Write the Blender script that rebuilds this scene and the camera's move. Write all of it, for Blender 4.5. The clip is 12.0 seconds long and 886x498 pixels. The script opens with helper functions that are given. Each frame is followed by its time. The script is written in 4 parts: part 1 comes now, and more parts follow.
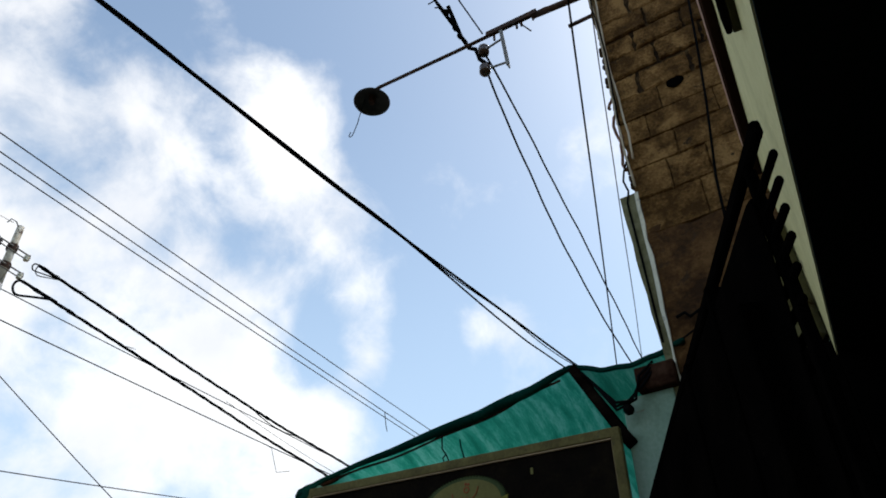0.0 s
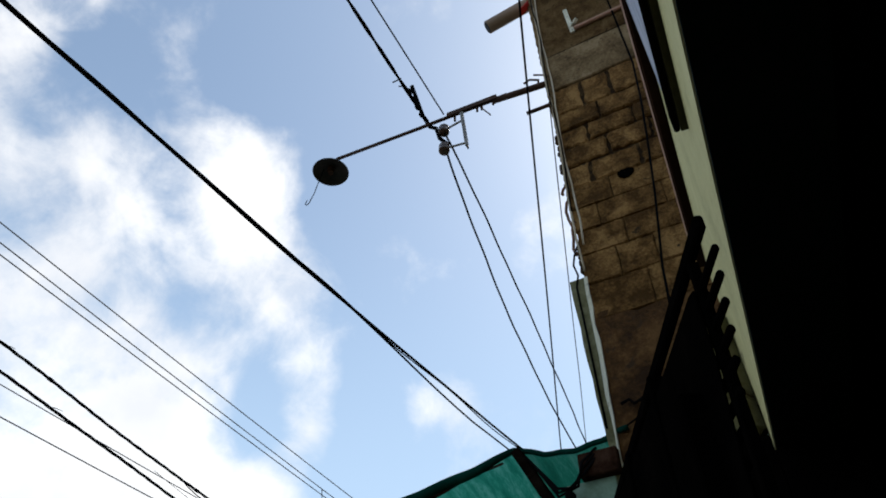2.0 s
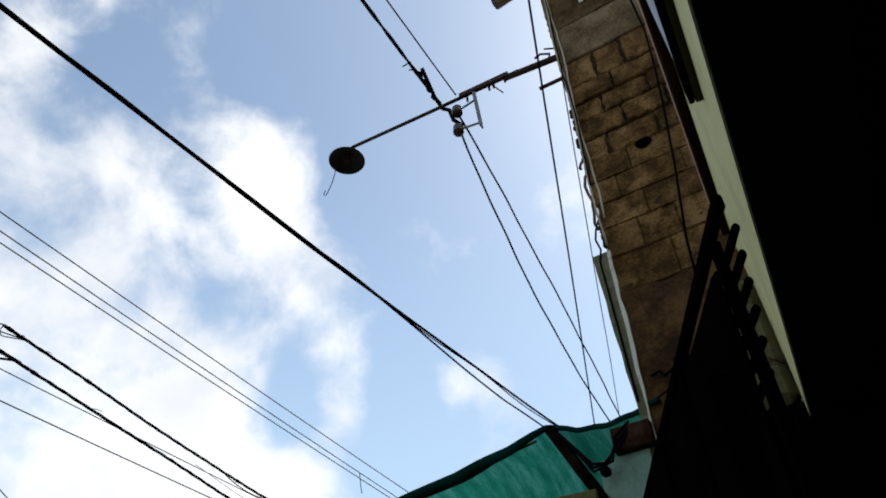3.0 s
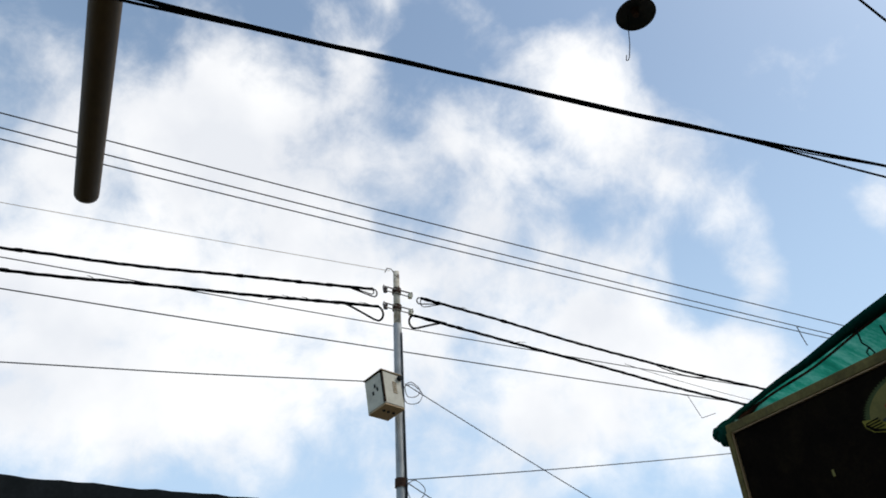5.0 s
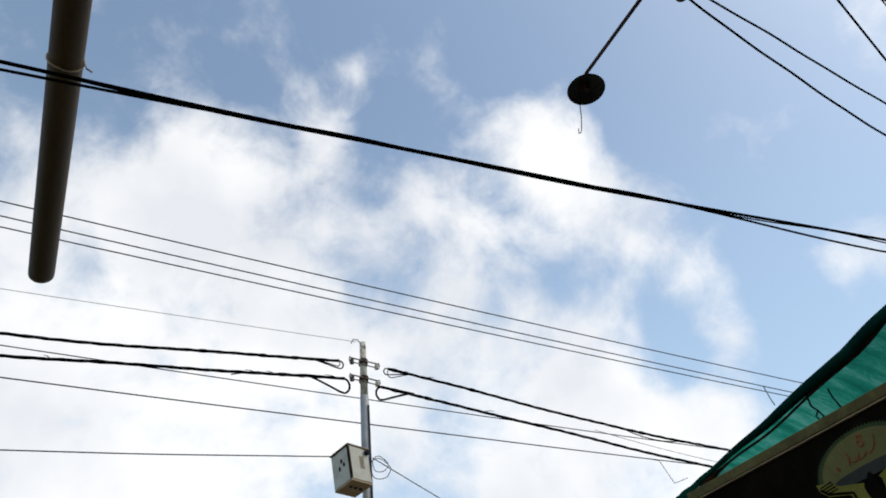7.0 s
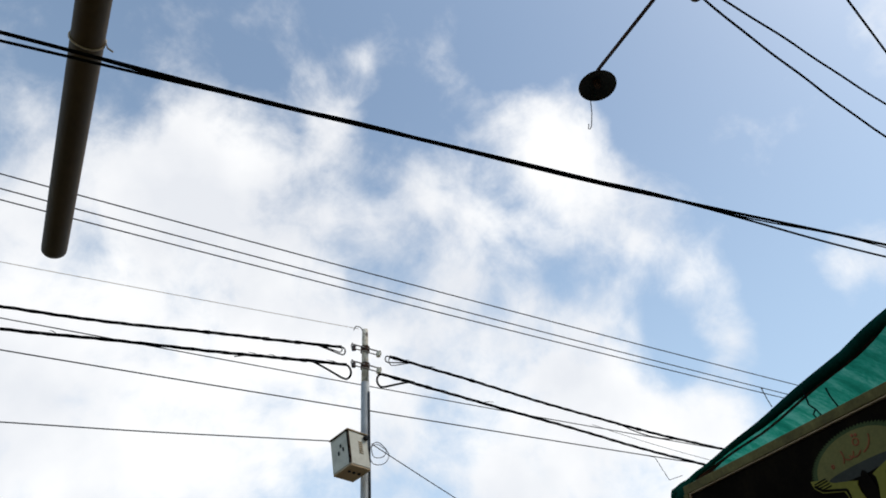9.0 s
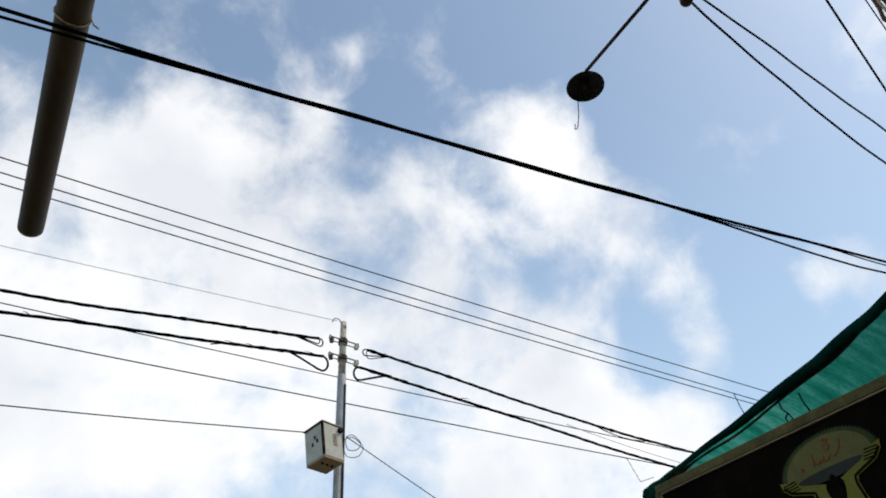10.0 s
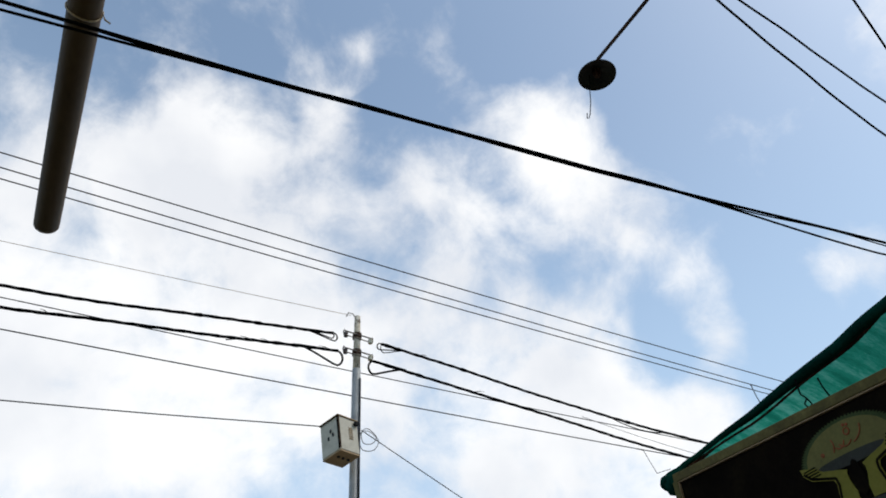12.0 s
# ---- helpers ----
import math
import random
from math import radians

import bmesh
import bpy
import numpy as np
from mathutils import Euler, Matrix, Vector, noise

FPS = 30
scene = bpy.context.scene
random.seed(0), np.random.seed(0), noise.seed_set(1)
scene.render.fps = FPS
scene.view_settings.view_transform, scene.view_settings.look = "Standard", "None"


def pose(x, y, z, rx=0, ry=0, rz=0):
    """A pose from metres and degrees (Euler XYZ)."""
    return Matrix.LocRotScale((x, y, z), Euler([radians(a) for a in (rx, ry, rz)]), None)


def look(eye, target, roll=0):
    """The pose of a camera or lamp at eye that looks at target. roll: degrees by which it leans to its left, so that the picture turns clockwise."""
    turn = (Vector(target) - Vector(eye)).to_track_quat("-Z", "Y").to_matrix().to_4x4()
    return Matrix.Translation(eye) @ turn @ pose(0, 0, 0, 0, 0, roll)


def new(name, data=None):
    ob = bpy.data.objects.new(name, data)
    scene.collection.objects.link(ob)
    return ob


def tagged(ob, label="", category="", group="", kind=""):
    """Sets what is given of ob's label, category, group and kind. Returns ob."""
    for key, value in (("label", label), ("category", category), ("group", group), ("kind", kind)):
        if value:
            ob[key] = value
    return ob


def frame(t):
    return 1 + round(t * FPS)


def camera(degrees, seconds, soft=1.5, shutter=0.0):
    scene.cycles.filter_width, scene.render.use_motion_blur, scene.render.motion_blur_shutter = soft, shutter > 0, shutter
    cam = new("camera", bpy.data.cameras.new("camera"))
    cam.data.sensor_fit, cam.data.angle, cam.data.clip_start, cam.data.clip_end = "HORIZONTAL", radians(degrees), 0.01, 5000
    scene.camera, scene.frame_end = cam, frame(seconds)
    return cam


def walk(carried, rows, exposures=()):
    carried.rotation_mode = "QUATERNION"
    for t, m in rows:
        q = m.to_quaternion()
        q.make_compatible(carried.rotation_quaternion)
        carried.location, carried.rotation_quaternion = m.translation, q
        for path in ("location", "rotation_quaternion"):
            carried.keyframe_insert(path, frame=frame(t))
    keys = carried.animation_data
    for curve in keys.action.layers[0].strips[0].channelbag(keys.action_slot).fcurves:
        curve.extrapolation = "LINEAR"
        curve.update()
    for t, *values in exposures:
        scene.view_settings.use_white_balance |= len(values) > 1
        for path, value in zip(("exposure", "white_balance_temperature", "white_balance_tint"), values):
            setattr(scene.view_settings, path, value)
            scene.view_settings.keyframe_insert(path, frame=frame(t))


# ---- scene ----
cam = camera(63.7, 12.0, soft=1.8)
PATH = [
    (0, (0.032, 0.106, 1.738), (1.3553, 0.9449, 2.9808), -0.38),
    (0.5, (0.042, 0.104, 1.743), (1.3797, 0.9497, 2.9661), -1.69),
    (1, (0.050, 0.104, 1.749), (1.3863, 0.9035, 3.0046), -1.89),
    (1.5, (0.042, 0.101, 1.744), (1.3530, 0.7738, 3.0963), -1.38),
    (2, (0.036, 0.102, 1.742), (1.3074, 0.7560, 3.1404), -0.49),
    (2.5, (0.034, 0.102, 1.741), (1.3127, 0.7631, 3.1290), -0.36),
    (3, (0.026, 0.089, 1.760), (1.3014, 0.8169, 3.1173), -2.39),
    (3.5, (0.034, 0.100, 1.755), (1.1793, 1.0995, 3.0539), -4.05),
    (3.7, (0.007, 0.084, 1.782), (1.0916, 1.2184, 3.0219), -3.70),
    (5.3, (0.349, 0.167, 1.790), (0.9241, 1.6768, 2.9693), -1.66),
    (5.5, (0.366, 0.154, 1.777), (0.9161, 1.6667, 2.9636), -1.88),
    (6, (0.347, 0.084, 1.825), (0.8072, 1.5230, 3.1354), -3.62),
    (6.5, (0.340, 0.064, 1.787), (0.8646, 1.4344, 3.1455), -3.28),
    (7, (0.341, 0.084, 1.791), (1.0073, 1.4359, 3.1061), -5.21),
    (7.5, (0.340, 0.066, 1.790), (1.0169, 1.4230, 3.0950), -4.20),
    (7.7, (0.325, 0.061, 1.792), (0.9818, 1.4348, 3.0889), -3.11),
    (9.3, (0.293, 0.070, 1.739), (0.9650, 1.4358, 3.0368), -2.88),
    (9.5, (0.299, 0.073, 1.742), (0.9934, 1.4342, 3.0320), -2.79),
    (10, (0.292, 0.085, 1.732), (1.0068, 1.4364, 3.0211), -2.07),
    (10.5, (0.299, 0.092, 1.728), (1.0163, 1.4508, 3.0083), -2.23),
    (11, (0.298, 0.102, 1.722), (1.0053, 1.4864, 2.9803), -1.62),
    (11.5, (0.298, 0.108, 1.720), (0.9807, 1.5239, 2.9572), -1.30),
    (12, (0.301, 0.112, 1.714), (0.9874, 1.4860, 2.9948), -1.99),
]
walk(cam, [(t, look(eye, target, roll)) for t, eye, target, roll in PATH],
     [(0, 0.17), (2.5, 0.16), (3.0, 0.15), (3.4, 0.04), (5.0, 0.03), (6.5, 0.02), (7.5, -0.02), (9.5, 0.01), (12.0, 0.01)])

# ---- world, sun, exposure ----
SUN_AZ, SUN_EL = radians(112), radians(52)  # from +Y towards +X, above the horizon
SKY_STRENGTH = 0.14
CLOUD_LIGHT = 1.06

# soft cloud banks: direction, angular radius, weight
CLOUDS = [
    (-0.124, 0.756, 0.642, 0.098, 1.00), (-0.030, 0.707, 0.706, 0.088, 0.72), (0.059, 0.669, 0.741, 0.076, 0.60),
    (0.171, 0.710, 0.683, 0.070, 0.70), (-0.057, 0.813, 0.579, 0.131, 1.00), (0.118, 0.778, 0.617, 0.130, 1.00),
    (-0.095, 0.876, 0.473, 0.149, 1.10), (0.110, 0.862, 0.494, 0.164, 1.10), (-0.030, 0.922, 0.386, 0.104, 0.60),
    (0.292, 0.518, 0.804, 0.042, 0.70), (0.341, 0.534, 0.774, 0.054, 0.70), (0.430, 0.515, 0.742, 0.065, 1.20),
    (0.301, 0.637, 0.710, 0.059, 1.00), (0.475, 0.550, 0.687, 0.072, 1.10), (0.548, 0.532, 0.646, 0.059, 0.80),
    (0.626, 0.525, 0.576, 0.052, 0.90)]
CLOUDS += [
    (0.658, 0.545, 0.520, 0.041, 0.70), (0.372, 0.663, 0.650, 0.071, 0.80), (0.383, 0.732, 0.563, 0.102, 1.00),
    (0.503, 0.699, 0.508, 0.113, 1.10), (0.612, 0.673, 0.414, 0.105, 1.00), (0.689, 0.599, 0.409, 0.066, 0.90),
    (0.534, 0.751, 0.388, 0.123, 1.00), (0.745, 0.397, 0.536, 0.042, 0.90), (0.159, 0.546, 0.822, 0.026, 0.50),
    (0.156, 0.639, 0.753, 0.047, 0.80), (0.247, 0.707, 0.662, 0.029, 0.60), (0.245, 0.489, 0.837, 0.034, 0.40), (0.30, 0.84, 0.46, 0.10, 0.9), (0.20, 0.90, 0.37, 0.09, 0.6),
    (0.25, 0.82, 0.51, 0.11, 0.8), (0.42, 0.76, 0.49, 0.10, 0.8),
    (0.574, 0.54, 0.616, 0.040, 0.7), (0.621, 0.538, 0.571, 0.040, 0.7), (0.658, 0.543, 0.522, 0.036, 0.7), (0.678, 0.559, 0.477, 0.030, 0.5)]

# thin low banks that fill the gaps towards the horizon
CLOUDS += [(0.384, 0.704, 0.597, 0.07, 0.5), (-0.282, 0.746, 0.603, 0.09, 0.7), (-0.238, 0.888, 0.394, 0.13, 0.8), (0.422, 0.841, 0.338, 0.12, 0.8),
           (-0.127, 0.943, 0.309, 0.10, 0.7), (0.264, 0.700, 0.664, 0.05, 0.5), (0.624, 0.626, 0.469, 0.055, -0.8)]


class Nodes:
    """A small builder for node trees."""

    def __init__(self, tree):
        self.tree = tree
        tree.nodes.clear()

    def add(self, kind, **props):
        n = self.tree.nodes.new(kind)
        for k, v in props.items():
            setattr(n, k, v)
        return n

    def link(self, a, b):
        self.tree.links.new(a, b)

    def put(self, socket, v):
        if isinstance(v, bpy.types.NodeSocket):
            self.link(v, socket)
        else:
            socket.default_value = v

    def math(self, op, a, b=0.0, c=0.0):
        n = self.add("ShaderNodeMath", operation=op)
        for s, v in zip(n.inputs, (a, b, c)):
            self.put(s, v)
        return n.outputs[0]

    def noise(self, vec, scale, detail=4.0, rough=0.55, distort=0.0):
        n = self.add("ShaderNodeTexNoise")
        self.link(vec, n.inputs["Vector"])
        n.inputs["Scale"].default_value, n.inputs["Detail"].default_value = scale, detail
        n.inputs["Roughness"].default_value, n.inputs["Distortion"].default_value = rough, distort
        return n.outputs["Fac"]

    def ramp(self, fac, stops):
        n = self.add("ShaderNodeValToRGB")
        el = n.color_ramp.elements
        while len(el) < len(stops):
            el.new(0.5)
        for e, (p, c) in zip(el, stops):
            e.position, e.color = p, (*c, 1) if len(c) == 3 else c
        self.link(fac, n.inputs[0])
        return n.outputs[0]

    def mix(self, fac, a, b, blend="MIX"):
        n = self.add("ShaderNodeMix", data_type="RGBA", blend_type=blend)
        self.put(n.inputs[0], fac)
        for s, v in ((n.inputs[6], a), (n.inputs[7], b)):
            self.put(s, (*v, 1) if isinstance(v, tuple) and len(v) == 3 else v)
        return n.outputs[2]


def make_world():
    world = bpy.data.worlds.new("world")
    scene.world = world
    world.use_nodes = True
    k = Nodes(world.node_tree)
    sky = k.add("ShaderNodeTexSky", sky_type="NISHITA", sun_disc=False)
    sky.sun_elevation, sky.sun_rotation = SUN_EL, SUN_AZ
    sky.air_density, sky.dust_density, sky.ozone_density = 1.0, 1.6, 1.0
    vec = k.add("ShaderNodeTexCoord").outputs["Generated"]
    big = k.noise(vec, 3.2, 3, 0.5)
    fine = k.noise(vec, 6.5, 9, 0.58, 0.25)
    wisp = k.noise(vec, 21.0, 6, 0.62, 0.4)
    total = 0.0
    for x, y, z, r, a in CLOUDS:
        n = k.add("ShaderNodeVectorMath", operation="DOT_PRODUCT")
        k.link(vec, n.inputs[0])
        n.inputs[1].default_value = Vector((x, y, z)).normalized()
        s = 1.0 / (r * r)
        g = k.math("EXPONENT", k.math("MULTIPLY_ADD", n.outputs["Value"], 2.3 * s, -2.3 * s))
        total = k.math("MULTIPLY_ADD", g, a, total)
    # away from the banks broken cloud goes on all round
    ring = k.math("MULTIPLY", k.math("SUBTRACT", big, 0.52), 1.0)
    full = k.math("SUBTRACT", 1.25, k.math("MULTIPLY", k.math("EXPONENT", k.math("MULTIPLY", total, -1.1)), 1.25))
    d = k.math("ADD", full, k.math("MULTIPLY", k.math("SUBTRACT", fine, 0.5), 2.3))
    d = k.math("ADD", d, k.math("MULTIPLY", k.math("SUBTRACT", wisp, 0.5), 0.65))
    d = k.math("ADD", d, ring)
    m = k.add("ShaderNodeMapRange", interpolation_type="SMOOTHSTEP")
    k.link(d, m.inputs["Value"])
    m.inputs["From Min"].default_value, m.inputs["From Max"].default_value = 0.10, 1.12
    cover = k.math("MULTIPLY", m.outputs[0], 0.94)
    white = k.ramp(k.noise(vec, 5.0, 5, 0.5), [(0.36, (0.80, 0.82, 0.86)), (0.62, (1.0, 1.0, 1.0))])
    base = k.mix(1.0, sky.outputs[0], (SKY_STRENGTH * 0.95, SKY_STRENGTH * 1.02, SKY_STRENGTH * 1.02), "MULTIPLY")
    sep = k.add("ShaderNodeSeparateXYZ")
    k.link(vec, sep.inputs[0])
    low = k.add("ShaderNodeMapRange", interpolation_type="SMOOTHSTEP")
    k.link(sep.outputs["Z"], low.inputs["Value"])
    for key, v in (("From Min", 0.84), ("From Max", 0.25), ("To Min", 0.20), ("To Max", 0.85)):
        low.inputs[key].default_value = v
    haze = k.mix(low.outputs[0], base, (0.54, 0.735, 0.965))
    lit = k.mix(1.0, white, (CLOUD_LIGHT, CLOUD_LIGHT, CLOUD_LIGHT), "MULTIPLY")
    bg = k.add("ShaderNodeBackground")
    k.link(k.mix(cover, haze, lit), bg.inputs["Color"])
    bg.inputs["Strength"].default_value = 1.0
    k.link(bg.outputs[0], k.add("ShaderNodeOutputWorld").inputs["Surface"])


make_world()
sun = new("sun", bpy.data.lights.new("sun", "SUN"))
sun.data.energy, sun.data.angle, sun.data.color = 1.1, radians(14), (1.0, 0.95, 0.87)
sun_way = Vector((math.sin(SUN_AZ) * math.cos(SUN_EL), math.cos(SUN_AZ) * math.cos(SUN_EL), math.sin(SUN_EL)))
sun.matrix_world = look(sun_way * 40, (0, 0, 0))


# ---- materials ----
def material(name, tones, rough=0.8, metal=0.0, grain=60.0, patch=2.5, bump=0.25, depth=0.004, spots=None, per_object=0.0,
             translucent=0.0, stretch=(1, 1, 1), coat=0.0, spec=0.25, placed=False, contrast=1.0):
    """tones: three colours, dark to light; grain and patch: noise scales per metre; spots: (colour, scale, threshold)."""
    mat = bpy.data.materials.new(name)
    mat.use_nodes = True
    k = Nodes(mat.node_tree)
    tc = k.add("ShaderNodeTexCoord")
    mp = k.add("ShaderNodeMapping")
    mp.inputs["Scale"].default_value = stretch
    k.link(k.add("ShaderNodeNewGeometry").outputs["Position"] if placed else tc.outputs["Object"], mp.inputs["Vector"])
    vec = mp.outputs[0]
    a, b = k.noise(vec, patch, 5, 0.6, 0.3), k.noise(vec, grain, 4, 0.65)
    f = k.math("ADD", k.math("MULTIPLY", a, 0.68), k.math("MULTIPLY", b, 0.32))
    f = k.math("MULTIPLY_ADD", f, contrast, 0.5 - 0.5 * contrast)
    if per_object:
        info = k.add("ShaderNodeObjectInfo")
        f = k.math("ADD", f, k.math("MULTIPLY", k.math("SUBTRACT", info.outputs["Random"], 0.5), per_object))
    col = k.ramp(f, [(0.34, tones[0]), (0.5, tones[1]), (0.66, tones[2])])
    if spots:
        s = k.noise(vec, spots[1], 6, 0.7, 0.6)
        e = k.add("ShaderNodeMapRange")
        k.link(s, e.inputs["Value"])
        e.inputs["From Min"].default_value, e.inputs["From Max"].default_value = spots[2], spots[2] + 0.06
        col = k.mix(e.outputs[0], col, spots[0])
    p = k.add("ShaderNodeBsdfPrincipled")
    k.link(col, p.inputs["Base Color"])
    k.link(k.math("MULTIPLY_ADD", a, 0.25, rough - 0.12), p.inputs["Roughness"])
    p.inputs["Metallic"].default_value = metal
    p.inputs["Coat Weight"].default_value = coat
    p.inputs["Specular IOR Level"].default_value = spec
    if bump:
        bp = k.add("ShaderNodeBump")
        bp.inputs["Strength"].default_value, bp.inputs["Distance"].default_value = bump, depth
        k.link(f, bp.inputs["Height"])
        k.link(bp.outputs[0], p.inputs["Normal"])
    out = p.outputs[0]
    if translucent:
        tr = k.add("ShaderNodeBsdfTranslucent")
        k.link(col, tr.inputs["Color"])
        mx = k.add("ShaderNodeMixShader")
        mx.inputs[0].default_value = translucent
        k.link(out, mx.inputs[1])
        k.link(tr.outputs[0], mx.inputs[2])
        out = mx.outputs[0]
    k.link(out, k.add("ShaderNodeOutputMaterial").inputs["Surface"])
    return mat


def sky_film_glass(name):
    """Tinted window glass under pale streaks that stand for reflected sky."""
    mat = bpy.data.materials.new(name)
    mat.use_nodes = True
    k = Nodes(mat.node_tree)
    tc = k.add("ShaderNodeTexCoord")
    mp = k.add("ShaderNodeMapping")
    mp.inputs["Scale"].default_value = (9, 9, 1.6)
    k.link(tc.outputs["Object"], mp.inputs["Vector"])
    f = k.noise(mp.outputs[0], 2.2, 6, 0.65, 0.4)
    glass = k.add("ShaderNodeBsdfPrincipled")
    glass.inputs["Base Color"].default_value = (0.62, 0.68, 0.80, 1)
    glass.inputs["Roughness"].default_value = 0.06
    glass.inputs["Transmission Weight"].default_value = 0.9
    # blue-grey diffuse film: the sky's reflection put into the colour
    sky_film = k.add("ShaderNodeBsdfPrincipled")
    k.link(k.ramp(f, [(0.3, (0.26, 0.29, 0.37)), (0.6, (0.42, 0.45, 0.55)), (0.75, (0.58, 0.60, 0.68))]), sky_film.inputs["Base Color"])
    sky_film.inputs["Roughness"].default_value = 0.5
    mx = k.add("ShaderNodeMixShader")
    k.link(k.math("MULTIPLY_ADD", f, 0.5, 0.5), mx.inputs[0])
    k.link(glass.outputs[0], mx.inputs[1])
    k.link(sky_film.outputs[0], mx.inputs[2])
    k.link(mx.outputs[0], k.add("ShaderNodeOutputMaterial").inputs["Surface"])
    return mat


M_BLOCK = material("concrete_block", ((0.080, 0.036, 0.009), (0.19, 0.092, 0.027), (0.36, 0.19, 0.066)), 0.95, grain=55, patch=6,
                   bump=1.0, depth=0.03, spots=((0.045, 0.027, 0.013), 15, 0.62), per_object=0.16, spec=0.1, placed=True, contrast=1.6)
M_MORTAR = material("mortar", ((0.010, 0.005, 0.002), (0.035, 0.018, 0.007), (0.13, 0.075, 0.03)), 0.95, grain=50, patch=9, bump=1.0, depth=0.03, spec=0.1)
# tones taken darker than the cement itself, to hold the wall's shade
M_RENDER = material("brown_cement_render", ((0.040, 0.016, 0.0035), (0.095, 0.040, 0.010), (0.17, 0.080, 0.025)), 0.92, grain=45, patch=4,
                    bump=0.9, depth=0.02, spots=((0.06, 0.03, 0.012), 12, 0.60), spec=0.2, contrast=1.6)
M_BEAM = material("cast_concrete", ((0.11, 0.064, 0.026), (0.20, 0.125, 0.058), (0.30, 0.20, 0.105)), 0.9, grain=40, patch=4, bump=0.7, depth=0.012,
                  spots=((0.085, 0.05, 0.022), 11, 0.58), spec=0.1, contrast=1.5)
M_COAT = material("rough_brown_cement", ((0.11, 0.056, 0.018), (0.22, 0.118, 0.042), (0.34, 0.20, 0.085)), 0.95, grain=50, patch=5, bump=1.0, depth=0.03,
                  spots=((0.06, 0.034, 0.014), 14, 0.62), spec=0.1, contrast=1.6)
M_PLASTER = material("whitewashed_plaster", ((0.50, 0.44, 0.32), (0.80, 0.72, 0.54), (0.88, 0.81, 0.64)), 0.9, grain=60, patch=6, bump=0.5,
                     spots=((0.16, 0.13, 0.09), 11, 0.6))
M_TURQ = material("pale_turquoise_paint", ((0.19, 0.28, 0.19), (0.28, 0.39, 0.28), (0.38, 0.48, 0.37)), 0.85, grain=50, patch=5, bump=0.3,
                  spots=((0.28, 0.19, 0.13), 13, 0.66))
M_CREAM = material("cream_yellow_paint", ((0.46, 0.40, 0.17), (0.60, 0.53, 0.24), (0.68, 0.61, 0.30)), 0.8, grain=40, patch=3, bump=0.2,
                   spots=((0.25, 0.20, 0.10), 5, 0.66), spec=0.25)
# stained cream plaster, its tones also dimmed to carry the shade there
M_DIMSTAIN = material("stained_cream_in_shade", ((0.07, 0.055, 0.022), (0.15, 0.13, 0.06), (0.21, 0.185, 0.095)), 0.9, grain=45, patch=5, bump=0.6, depth=0.01,
                   spots=((0.055, 0.035, 0.015), 10, 0.56), spec=0.0)
M_BROWN = material("dark_brown_paint", ((0.012, 0.006, 0.004), (0.020, 0.010, 0.006), (0.032, 0.016, 0.010)), 0.8, bump=0.2, spec=0.0)
M_PINK = material("faded_pink_paint", ((0.40, 0.20, 0.13), (0.52, 0.29, 0.20), (0.60, 0.37, 0.27)), 0.8, bump=0.2, spec=0.2)
# green taken almost to black: the doorway's shade is in the colour
M_DARKGREEN = material("green_paint_in_shade", ((0.003, 0.006, 0.004), (0.005, 0.010, 0.007), (0.008, 0.014, 0.010)), 0.9, bump=0.2, spec=0.08)
# near-black that stands for the unlit inside of the shop
M_INSIDE = material("unlit_interior_dark", ((0.010, 0.010, 0.010), (0.016, 0.016, 0.015), (0.022, 0.022, 0.02)), 0.95, bump=0.2, spec=0.1)
# gate black, deeper than paint; it also stands for shade on pier and hole
M_GATE = material("gate_black_and_shade", ((0.0012, 0.0011, 0.001), (0.002, 0.0017, 0.0015), (0.004, 0.003, 0.0025)), 0.9, grain=80, patch=8, bump=0.2, spec=0.0,
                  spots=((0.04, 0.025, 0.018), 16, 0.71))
M_TARP = material("green_tarpaulin", ((0.012, 0.22, 0.14), (0.03, 0.35, 0.23), (0.14, 0.52, 0.39)), 0.55, grain=60, patch=5, bump=0.7, depth=0.012,
                  translucent=0.58, stretch=(0.45, 3.2, 1), spots=((0.008, 0.05, 0.035), 26, 0.70), spec=0.3, contrast=1.4)
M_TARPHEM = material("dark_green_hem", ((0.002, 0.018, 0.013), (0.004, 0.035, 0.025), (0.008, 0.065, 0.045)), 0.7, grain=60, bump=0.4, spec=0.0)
M_WOOD = material("old_dark_wood", ((0.003, 0.002, 0.0015), (0.006, 0.004, 0.003), (0.013, 0.009, 0.006)), 0.85, grain=70, patch=6, bump=0.6,
                  stretch=(1, 0.25, 1), spec=0.0)
M_WOODRED = material("reddish_wood", ((0.016, 0.007, 0.004), (0.045, 0.020, 0.012), (0.085, 0.042, 0.026)), 0.85, grain=50, patch=9, bump=0.8, spec=0.0)
M_BOARD = material("black_sign_board", ((0.006, 0.005, 0.004), (0.011, 0.008, 0.006), (0.020, 0.014, 0.008)), 0.85, grain=60, patch=5, bump=0.2, spec=0.0)
M_FRAME = material("cream_sign_frame", ((0.085, 0.064, 0.018), (0.145, 0.110, 0.032), (0.21, 0.165, 0.055)), 0.8, grain=60, patch=9, bump=0.4,
                   spots=((0.10, 0.08, 0.04), 20, 0.6))
M_FANPAINT = material("pale_olive_sign_paint", ((0.15, 0.125, 0.035), (0.21, 0.175, 0.05), (0.26, 0.22, 0.07)), 0.8, bump=0.1)
M_RIMPAINT = material("dull_green_sign_paint", ((0.055, 0.075, 0.03), (0.08, 0.10, 0.042), (0.11, 0.13, 0.06)), 0.8, bump=0.1, spec=0.0)
